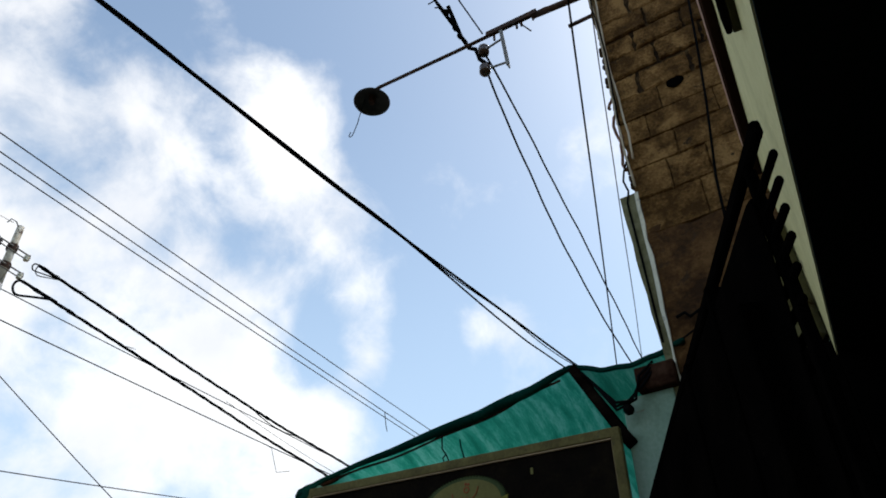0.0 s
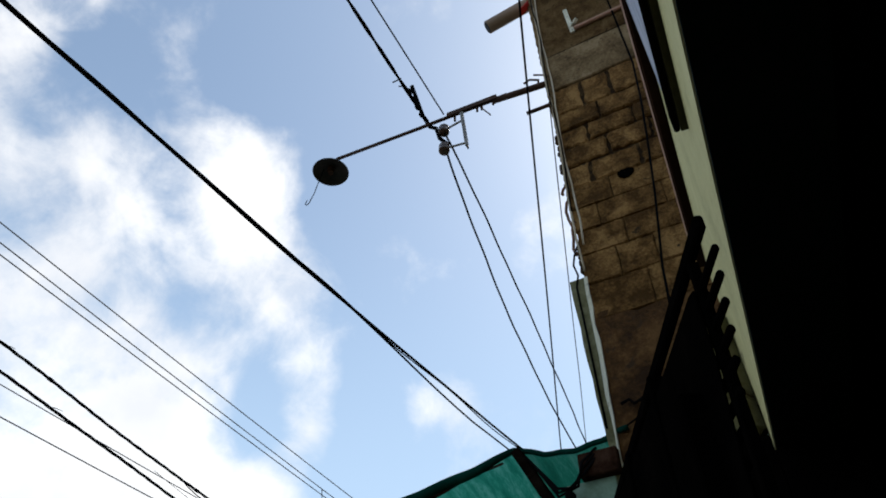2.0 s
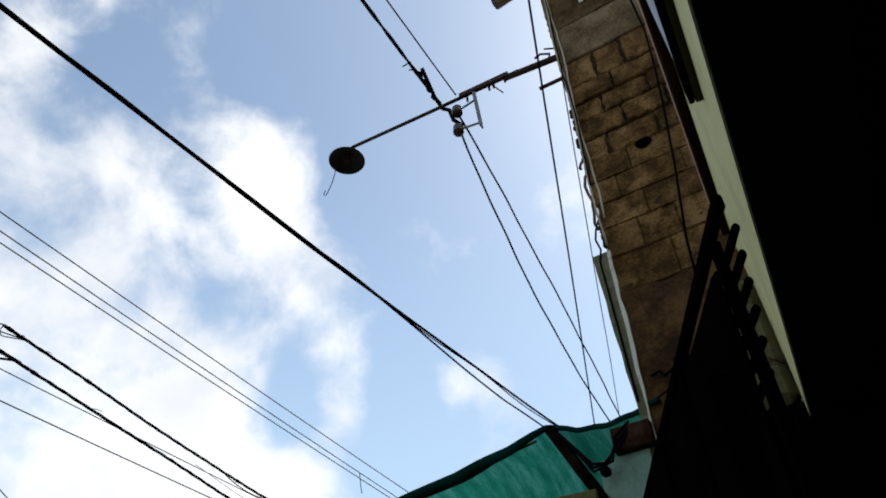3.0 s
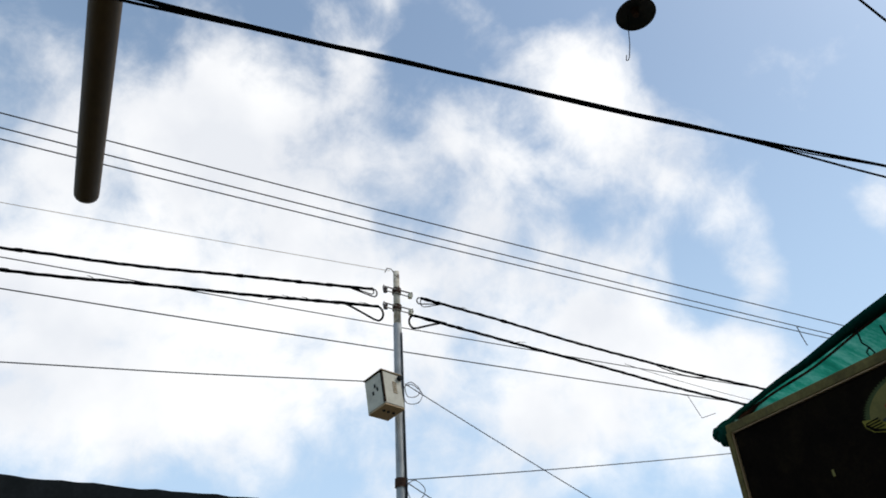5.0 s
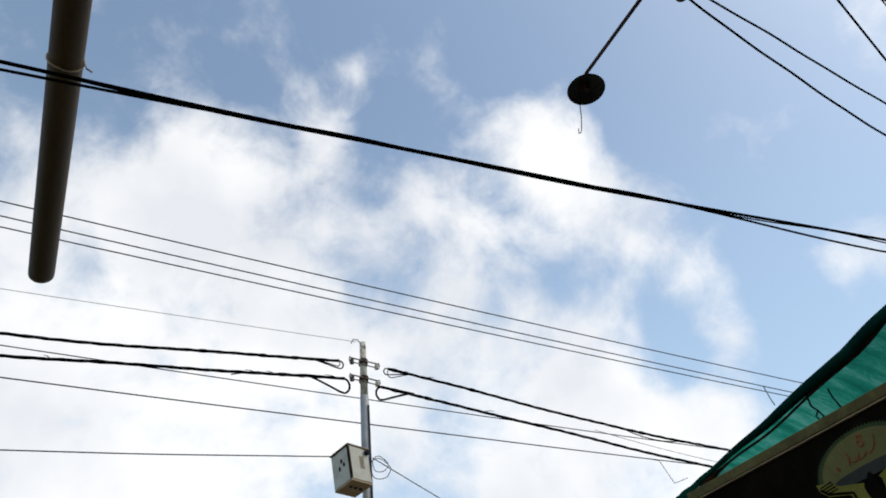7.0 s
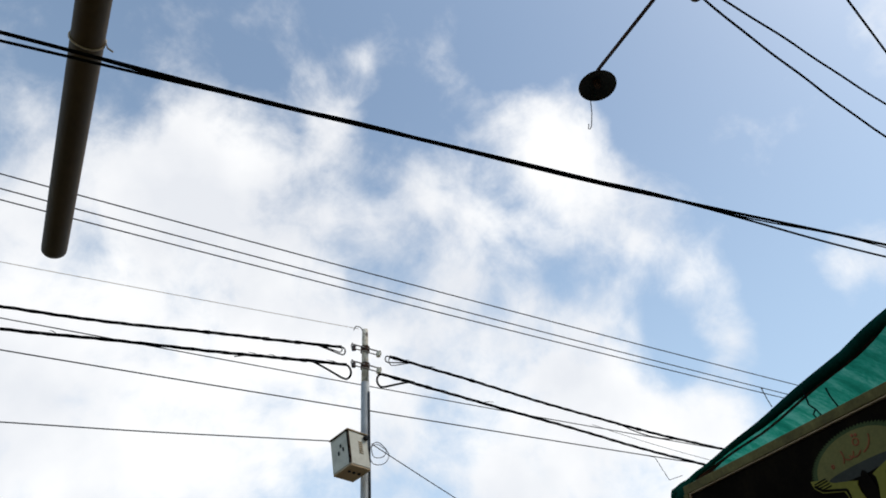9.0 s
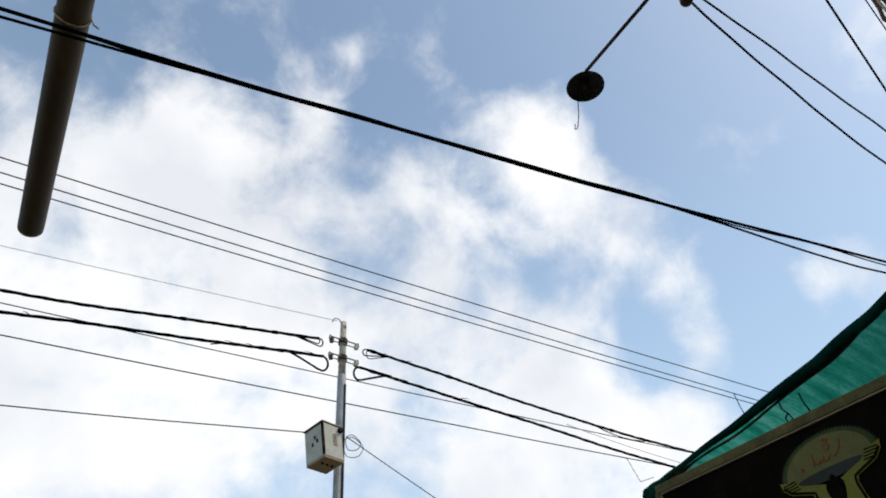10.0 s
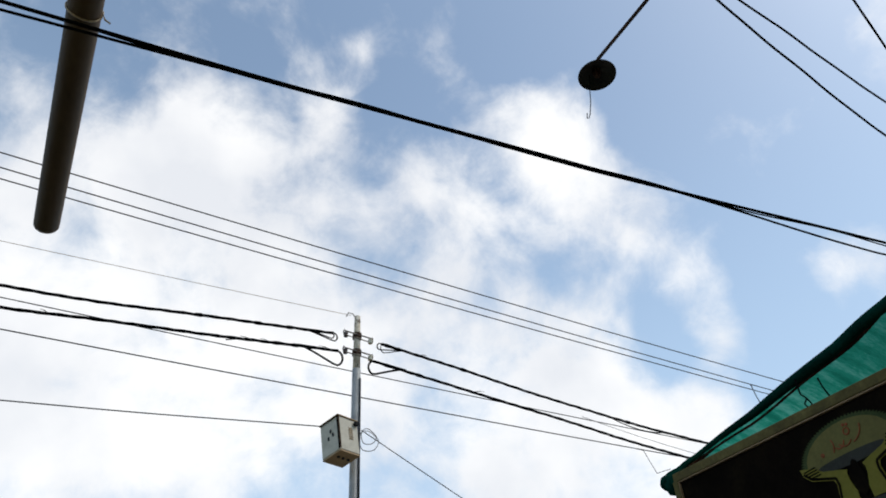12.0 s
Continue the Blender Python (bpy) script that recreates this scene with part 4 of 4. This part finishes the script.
def junction_box():
    m = Matrix.Translation((2.685, 7.80, 5.415)) @ Matrix.Rotation(radians(23), 4, "Z") @ Matrix.Rotation(radians(-3), 4, "Y") @ Matrix.Rotation(radians(-9), 4, "X")
    jb = thing("junction_box", m @ Vector((0, 0, -0.24)), "cream-grey steel cable box strapped to the pole", "junction box")
    w, d, h = 0.155, 0.158, 0.228
    part("case", boxed((-w, -d, -h + 0.02), (w, d, h), m, 0.008), M_BOX, jb)
    part("bottom_plate", boxed((-w + 0.004, -d + 0.004, -h), (w - 0.004, d - 0.004, -h + 0.018), m), M_BOXSIDE, jb, "brownish bottom plate")
    part("rain_hood", boxed((-w - 0.012, -d - 0.014, h + 0.001), (w + 0.012, d + 0.012, h + 0.016), m, 0.004), M_BOXSIDE, jb, "dark-edged rain hood")
    part("door_edge", boxed((-w - 0.004, -d - 0.012, -h + 0.03), (-w + 0.012, -d - 0.001, h - 0.005), m, 0.002), M_WOODRED, jb, "dark rusty door edge")
    part("door_edge", boxed((-w - 0.010, -d + 0.002, -h + 0.024), (-w - 0.001, -d + 0.018, h - 0.004), m, 0.002), M_WOOD, jb)
    for i in range(9):
        part("hood_tooth", boxed((-w - 0.020, -d + 0.008 + 0.034 * i, h - 0.014), (-w - 0.002, -d + 0.024 + 0.034 * i, h - 0.001), m), M_WOOD, jb)
    for y, z in ((-0.02, 0.08), (0.02, 0.0), (-0.06, 0.02)):
        part("latch", boxed((-w - 0.012, y - 0.012, z - 0.025), (-w - 0.001, y + 0.012, z + 0.02), m, 0.003), M_BLACK, jb)
    for i in range(6):
        z = 0.10 - i * 0.028
        part("louvre", boxed((0.0, -d - 0.008, z), (0.065, -d - 0.001, z + 0.012), m, 0.002), M_BOXSIDE, jb)
    for xx in (-0.07, 0.0, 0.08):
        part("cable_gland", lathe(bmesh.new(), m @ Vector((xx, -0.03, -h)), (0, 0, -1), ((0.001, 0.012), (0.018, 0.012), (0.02, 0.0)), 10), M_BLACK, jb)
    part("cable_boot", lathe(bmesh.new(), m @ Vector((w - 0.035, -d, h - 0.05)), (0.2, -1, 0.1), ((0.03, 0), (0.035, 0.02), (0.025, 0.05), (0.001, 0.052)), 12), M_BLACK, jb, "black rubber cable boot")
    part("bracket", boxed((w - 0.06, d, -0.08), (w + 0.02, d + 0.12, 0.08), m, 0.004), M_ZINC, jb)


junction_box()


def opposite_roof():
    """The low dark building across the street; only its uneven roof edge stands out against the sky."""
    b = thing("opposite_building", (-5, 11.5, 0), "low dark building across the street with uneven roof edge", "building")
    part("wall", boxed((-13, 9.05, 0), (1.35, 14, 4.25)), M_TURQ, b)
    bm = bmesh.new()
    rnd = random.Random(7)
    n = 90
    top = []
    for i in range(n + 1):
        x = -13.2 + 14.7 * i / n
        z = 4.40 + 0.035 * noise.noise(Vector((x * 1.3, 0, 2))) + rnd.uniform(-0.012, 0.012)
        top.append((x, z))
    fr = [bm.verts.new((x, 8.85, z)) for x, z in top]
    bk = [bm.verts.new((x, 14.2, z + 0.05)) for x, z in top]
    lf = [bm.verts.new((x, 8.85, 4.15)) for x, z in top]
    lb = [bm.verts.new((x, 14.2, 4.15)) for x, z in top]
    for i in range(n):
        bm.faces.new((fr[i], fr[i + 1], bk[i + 1], bk[i]))
        bm.faces.new((lf[i], lf[i + 1], fr[i + 1], fr[i]))
        bm.faces.new((lf[i], lb[i], lb[i + 1], lf[i + 1]))
        bm.faces.new((bk[i], bk[i + 1], lb[i + 1], lb[i]))
    part("roof", bm, M_ROOFDARK, b, "near-black roof with uneven edge")
    part("door", boxed((-3.0, 9.03, 0), (-2.0, 9.049, 2.1)), M_BROWN, b)


opposite_roof()


# ---- overhead wires ----
def overhead():
    # the thick service cable along the street: two sheathed strands and a thin one, loosely wound
    base = []
    for i in range(481):
        u = -9.0 + 24.0 * i / 480
        base.append(Vector((u, 2.615 - 0.027 * u, 4.858 + 0.046 * u + 0.0059 * u * u)))
    th = thing("service_cable", base[0], "thick black service cable of loosely wound strands along the street", "cable", "overhead wires")
    apart = [Vector((0, 0.6, -0.8)) * (0.010 + min(0.085, 0.042 * max(0, p.x - 3.3)) + min(0.06, 0.030 * max(0, 0.3 - p.x))) for p in base]
    part("strand", tube(bmesh.new(), twisted(base, 0.003, 9, 0), 0.0100, 8), M_WIRE, th, smooth=True)
    part("strand", tube(bmesh.new(), twisted([p + q for p, q in zip(base, apart)], 0.004, 11, 2), 0.0078, 8), M_WIRE, th, smooth=True)
    part("strand", tube(bmesh.new(), twisted([p + q * 0.2 for p, q in zip(base, apart)], 0.011, 13, 4), 0.0056, 6), M_WIRE, th, smooth=True)
    # three line wires
    lw = []
    for y, z, e, ye in ((7.55, 8.22, 8.2, 8.03), (7.82, 8.22, 8.2, 8.36), (8.03, 8.22, 8.2, 8.50)):
        d = (ye - y) / 13.0
        lw.append(wire("line_wire", span((-14, y - d * 12.2, z + 0.215), (24, ye + d * 12.8, e + 0.215), 0.26, 40), 0.0095, M_GREYWIRE, "grey bare line wire high over the street"))
    part("loose_end", tube(bmesh.new(), [(10.86, 8.345, 8.187), (10.76, 8.34, 8.17), (10.70, 8.25, 7.86), (10.68, 8.2, 7.7)], 0.009, 6), M_GREYWIRE, lw[1], "loose end hanging from the line wire")

    def bundle(a, b, sag, seed, label, n=60, r=0.012):
        pts = span(a, b, sag, n, 0.012 if b[0] > 0 else 0.020, seed)
        th = thing("cable_bundle", pts[0], label, "cable", "overhead wires")
        for ph in (0, 2.4, 4.4):
            part("strand", tube(bmesh.new(), twisted(pts, 0.011, 14, ph), r, 6), M_WIRE, th, smooth=True)
        rnd = random.Random(seed + 60)
        for k in range(9):
            i = int(rnd.uniform(0.5, 9)) if k < 5 else int(rnd.uniform(8, n * 0.75))
            q = pts[i].lerp(pts[i + 1], rnd.random())
            d = (pts[i + 1] - pts[i]).normalized()
            if k % 2:
                part("tape", tube(bmesh.new(), (q - d * 0.05, q - d * 0.03, q + d * 0.04, q + d * 0.06), (0.012, 0.026, 0.024, 0.012), 8), M_WIRE, th, smooth=True)
            else:
                e = Vector((d.x * rnd.uniform(0.08, 0.2), 0, rnd.choice((1, -1)) * rnd.uniform(0.02, 0.045)))
                part("stray_end", tube(bmesh.new(), (q, q + e * 0.6 + Vector((0, 0, 0.01)), q + e), (0.007, 0.005, 0.003), 5), M_WIRE, th)
        return th, pts

    def eye(th, p, s, length, drop, r=0.011, turn=1):
        """The bent-back loop at a bundle's end."""
        pts = [Vector(p) + Vector((s * length * (1 - i / 10), 0, -0.035 * (1 - i / 10))) for i in range(11)]
        for i in range(1, 12):
            a = math.pi * i / 12
            pts.append(Vector(p) + Vector((-s * 0.4 * drop * math.sin(a), 0, -drop * 0.5 * (1 - math.cos(a)))))
        for i in range(1, 13):
            f = i / 12
            pts.append(Vector(p) + Vector((s * length * 0.95 * f, 0, -drop * (1 - f) ** 1.6 - drop * 0.5 * f * (1 - f) - 0.03 * f)))
        part("end_loop", tube(bmesh.new(), pts, r, 6), M_WIRE, th, "cable bent back in a loop", smooth=True)

    lab = "black twisted cable bundle tied to the pole"
    th, run = bundle((3.24, PY, 7.03), (14.0, PY + 0.1, 6.45), 0.16, 1, lab)
    i0, i1 = 21, 27
    slack = [run[i0 + k] - Vector((0, 0, 0.07 * math.sin(math.pi * k / (i1 - i0)) ** 0.8)) for k in range(i1 - i0 + 1)]
    part("slack_strand", tube(bmesh.new(), slack, 0.009, 6), M_WIRE, th, "strand that hangs slack from the bundle", smooth=True)
    eye(th, (3.22, PY, 7.03), 1, 0.42, 0.10, 0.009)
    eye(th, (3.28, PY - 0.02, 7.02), 1, 0.34, 0.14, 0.007)
    th, _ = bundle((3.12, PY - 0.05, 6.70), (14.0, PY + 0.0, 5.75), 0.05, 2, lab)
    eye(th, (3.13, PY - 0.05, 6.70), 1, 0.46, 0.20, 0.015)
    th, _ = bundle((2.55, PY, 7.03), (-9.0, PY, 6.45), 0.18, 3, lab)
    eye(th, (2.56, PY, 7.03), -1, 0.46, 0.12, 0.010)
    eye(th, (2.52, PY - 0.02, 7.02), -1, 0.36, 0.09, 0.008)
    th, _ = bundle((2.62, PY - 0.05, 6.74), (-9.0, PY, 6.15), 0.16, 4, lab)
    eye(th, (2.60, PY - 0.05, 6.74), -1, 0.52, 0.22, 0.015)
    tail = [(1.75, PY - 0.03, 6.66), (1.5, PY - 0.05, 6.65), (1.3, PY - 0.06, 6.59), (1.18, PY - 0.06, 6.55)]
    wire("cable_tail", tail, 0.008, M_WIRE, "frayed free end of a pole cable")
    # single wires behind
    g = "thin grey telephone wire along the street"
    wire("telephone_wire", span((-10, PY + 0.06, 6.64), (16, PY + 0.06, 6.62), 0.08, 40, 0.002, 6), 0.007, M_GREYWIRE, g)
    wire("telephone_wire", span((-10, PY + 0.066, 6.22), (18, PY + 0.066, 6.44), 0.13, 40, 0.002, 7), 0.008, M_GREYWIRE, g)
    wire("telephone_wire", span((-9, PY - 0.1, 4.66), (2.60, PY - 0.1, 5.63), 0.06, 40, 0.006, 8), 0.007, M_GREYWIRE, "thin grey wire that ends at the cable box")
    wire("top_wire", span((-12, PY, 7.15), (2.78, PY, 7.38), 0.05, 30), 0.004, M_PALEWIRE, "thin pale wire tied to the pole top")
    wire("stay_wire", span(pole_at(5.68) + Vector((0.06, -0.06, 0)), (7.4, PY - 0.05, 3.62), 0.03, 20), 0.006, M_GREYWIRE, "thin wire slanting down from the cable box")
    wire("drop_wire", span(pole_at(4.48) + Vector((0.06, -0.06, 0)), (11.0, PY, 5.95), 0.05, 20), 0.006, M_GREYWIRE, "thin wire rising from the pole")
    wire("drop_wire", span(pole_at(4.44) + Vector((0.06, -0.06, 0)), (4.6, PY - 0.3, 3.6), 0.03, 12), 0.006, M_GREYWIRE, "thin wire slanting down from the pole")
    wire("drop_wire", span((6.5, PY + 0.05, 6.58), (9.5, PY - 0.5, 5.95), 0.06, 16), 0.004, M_GREYWIRE, "thin drooping drop wire")
    wire("drop_wire", [(7.2, PY, 6.20), (7.5, PY, 6.19), (7.58, PY, 6.03), (7.67, PY, 5.86), (7.95, PY, 5.97)], 0.005, M_GREYWIRE, "kinked loose wire end")
    # the wires on the lamp arm
    x = NX
    cab = span((-8.0, 1.90, 7.0), (x, 1.815, 6.66), 0.02, 60, 0.006, 11)
    th = thing("arm_cable", cab[-1], "black twisted cable tied to the lamp arm", "cable", "overhead wires")
    for ph in (0, 3.1):
        part("strand", tube(bmesh.new(), twisted(cab, 0.009, 16, ph), 0.009, 6), M_WIRE, th, smooth=True)
    tiepts = [(x - 0.30, 1.80, 6.78), (x - 0.05, 1.83, 6.69), (x + 0.02, 1.80, 6.60), (x - 0.02, 1.72, 6.48), (x, 1.70, 6.36), (x + 0.02, 1.64, 6.27), (x + 0.02, 1.65, 6.22)]
    part("jumper", tube(bmesh.new(), tiepts, 0.017, 8), M_WIRE, th, smooth=True)
    for k in range(4):
        q = Vector((x - 0.42 + 0.07 * k, 1.83, 6.74 - 0.02 * k))
        part("tie", tube(bmesh.new(), (q, q + Vector((0.02 - 0.02 * k, 0.09 - 0.03 * k, 0.035 + 0.01 * k))), 0.006, 5), M_WIRE, th)
        part("knot", lathe(bmesh.new(), q + Vector((0.12, -0.01, -0.03)), (1, 0, -0.2), ((0.004, -0.03), (0.024, -0.01), (0.02, 0.02), (0.004, 0.03)), 8), M_WIRE, th)
    wire("arm_wire", span((-8.0, 1.80, 7.0), (x, 1.66, 6.66), 0.02, 30), 0.006, M_WIRE, "thin black wire tied to the lamp arm")
    for y, b, c, z, d, e, ph in ((1.645, 0.2101, -0.0205, 6.186, -0.0594, -0.0075, 0.0), (1.588, 0.1103, 0.0031, 6.180, -0.0111, 0.0008, 1.6)):
        pts = [Vector((x, 1.66, z + (0.02 if ph == 0 else 0.24)))]
        for i in range(81):
            u = 0.02 + 0.09 * i if b > 0.2 else 0.02 + 0.12 * i
            w = 0.007 * math.sin(4.2 * u + ph) + 0.004 * math.sin(9.7 * u + 2 * ph)
            pts.append(Vector((x + u, y + b * u + c * u * u + w * 0.7, z + d * u + e * u * u + w)))
        wire("insulator_wire", pts, 0.0085, M_WIRE, "black wire strung from the lamp bracket insulator")
    wire("house_wire", span((-6, -2.062, 6.12), (11.5, 3.71, 6.12), 0.03, 40, 0.003, 21), 0.008, M_WIRE, "black wire passing the house corner")
    wire("house_wire", span((NX - 0.02, 0.765, 6.35), (11.0, 3.09, 6.35), 0.03, 30, 0.003, 22), 0.005, M_GREYWIRE, "thin grey wire from the house corner")
    # wires down the house corner and wall
    for k, (y, a, b, r) in enumerate(((0.765, 8.6, 4.5, 0.0070), (0.735, 8.6, 4.7, 0.0062), (0.755, 8.6, 5.0, 0.0050))):
        rnd = random.Random(30 + k)
        pts = [(NX - 0.016 - 0.006 * k, y + 0.008 * math.sin(i * 0.45 + k * 2) + rnd.uniform(-0.003, 0.003), a + (b - a) * i / 36) for i in range(37)]
        wire("corner_wire", pts, r, M_PALEWIRE if k < 2 else M_WIRE, "wire running down the house corner", "house wires")
    pts = [(NX - 0.02, 0.775, 4.70), (NX - 0.025, 0.80, 4.63), (NX - 0.025, 0.815, 4.56), (NX - 0.02, 0.80, 4.48), (NX - 0.02, 0.82, 4.40), (NX - 0.02, 0.81, 4.0), (NX - 0.02, 0.80, 3.5)]
    wire("corner_wire", pts, 0.006, M_WIRE, "black wire down the plastered corner", "house wires")
    for pts in (((NX - 0.01, 0.770, 5.26), (NX - 0.012, 0.795, 5.235), (NX - 0.012, 0.808, 5.20), (NX - 0.012, 0.80, 5.185)),
                ((NX - 0.01, 0.765, 5.13), (NX - 0.012, 0.79, 5.10), (NX - 0.012, 0.803, 5.03), (NX - 0.012, 0.795, 4.95), (NX - 0.012, 0.78, 4.88), (NX - 0.012, 0.775, 4.82)),
                ((NX - 0.01, 0.765, 4.92), (NX - 0.012, 0.785, 4.86), (NX - 0.012, 0.788, 4.78), (NX - 0.012, 0.80, 4.70), (NX - 0.012, 0.785, 4.64))):
        wire("cable_scrap", pts, 0.010, M_SCRAP, "frayed brown cable scrap at the house corner", "house wires", 5)
    scrap = bmesh.new()
    beam(scrap, (NX - 0.02, 0.79, 7.74), (NX - 0.03, 0.88, 7.63), 0.012, 0.075, up=(1, 0, 0.3), bevel=0.004)
    tagged(part("plastic_scrap", scrap, M_REDCLOTH), "small red plastic scrap caught at the house corner", "scrap")
    hang = [(NX - 0.02, 0.18, 8.5), (NX - 0.03, 0.15, 7.19), (NX - 0.035, 0.13, 6.23), (NX - 0.03, 0.16, 5.8), (NX - 0.03, 0.20, 5.41), (NX - 0.03, 0.26, 4.90), (NX - 0.03, 0.34, 4.34), (NX - 0.04, 0.36, 4.05)]
    wire("wall_cable", hang, 0.0075, M_WIRE, "black cable hanging down the block wall", "house wires", 8)
    wire("wall_cable", [(NX - 0.02, 0.711, 3.607), (NX - 0.02, 0.667, 3.621), (NX - 0.02, 0.646, 3.591), (NX - 0.02, 0.598, 3.612), (NX - 0.02, 0.561, 3.608)], 0.008, M_WIRE, "short frayed cable end on the wall", "house wires")


overhead()


# ---- blocks of the house's side wall ----
def block_mesh(w, h, seed, worn=0.007):
    """A block's face with an uneven worn outline, and its sides."""
    rnd = random.Random(seed)
    a, b = w / 2, h / 2
    ring = [(-a + w * i / 10, -b) for i in range(10)] + [(a, -b + h * i / 5) for i in range(5)]
    ring += [(-y, -z) for y, z in ring]
    ring = [(y + rnd.uniform(-worn, worn * 0.4) * (1 if y > 0 else -1), z + rnd.uniform(-worn, worn * 0.4) * (1 if z > 0 else -1)) for y, z in ring]
    bm = bmesh.new()
    face = [bm.verts.new((-0.006 + rnd.uniform(-0.003, 0.003), y * (1 - worn / a), z * (1 - worn / b))) for y, z in ring]
    side = [bm.verts.new((0.004, y, z)) for y, z in ring]
    back = [bm.verts.new((0.03, y, z)) for y, z in ring]
    bm.faces.new(face)
    for p, q in ((face, side), (side, back)):
        for j in range(len(p)):
            bm.faces.new((p[j], p[j - 1], q[j - 1], q[j]))
    me = bpy.data.meshes.new("block")
    bmesh.ops.recalc_face_normals(bm, faces=bm.faces[:])
    bm.to_mesh(me)
    bm.free()
    me.materials.append(M_BLOCK)
    return me


# courses: foot, head, upright joints from the corner inwards, width of the joints, wear
COURSES = [
    (6.020, 6.340, (0.535, 0.327, 0.060), 0.016, 0.012), (5.820, 6.020, (0.451, 0.090), 0.010, 0.010),
    (5.630, 5.820, (0.563, 0.237), 0.016, 0.012), (5.430, 5.630, (0.447, 0.161), 0.012, 0.011),
    (5.215, 5.430, (0.600, 0.270), 0.017, 0.012), (5.020, 5.215, (0.500, 0.130), 0.002, 0.003),
    (4.830, 5.020, (0.610, 0.210), 0.002, 0.003), (4.630, 4.830, (0.480, 0.100), 0.004, 0.006),
    (4.400, 4.630, (0.560, 0.340), 0.004, 0.007), (4.150, 4.400, (0.420, 0.050), 0.002, 0.003)]


def blocks():
    rnd = random.Random(5)
    for i, (lo, hi, joints, gap, worn) in enumerate(COURSES):
        ends = [NY] + list(joints) + [joints[-1] - 0.39, joints[-1] - 0.78]
        for j, (y1, y0) in enumerate(zip(ends, ends[1:])):
            g = gap * rnd.uniform(0.7, 1.3)
            ob = new("block", block_mesh(y1 - y0 - (g if gap > 0.005 else 0.0005), hi - lo - g * 0.8, 10 * i + j, worn))
            ob.parent = HOUSE_WALL
            ob.matrix_basis = (Matrix.Translation((NX + rnd.uniform(-0.005, 0.007), (y0 + y1) / 2, (lo + hi) / 2 + rnd.uniform(-0.002, 0.002)))
                               @ Matrix.Rotation(rnd.uniform(-0.010, 0.010), 4, "X"))


blocks()
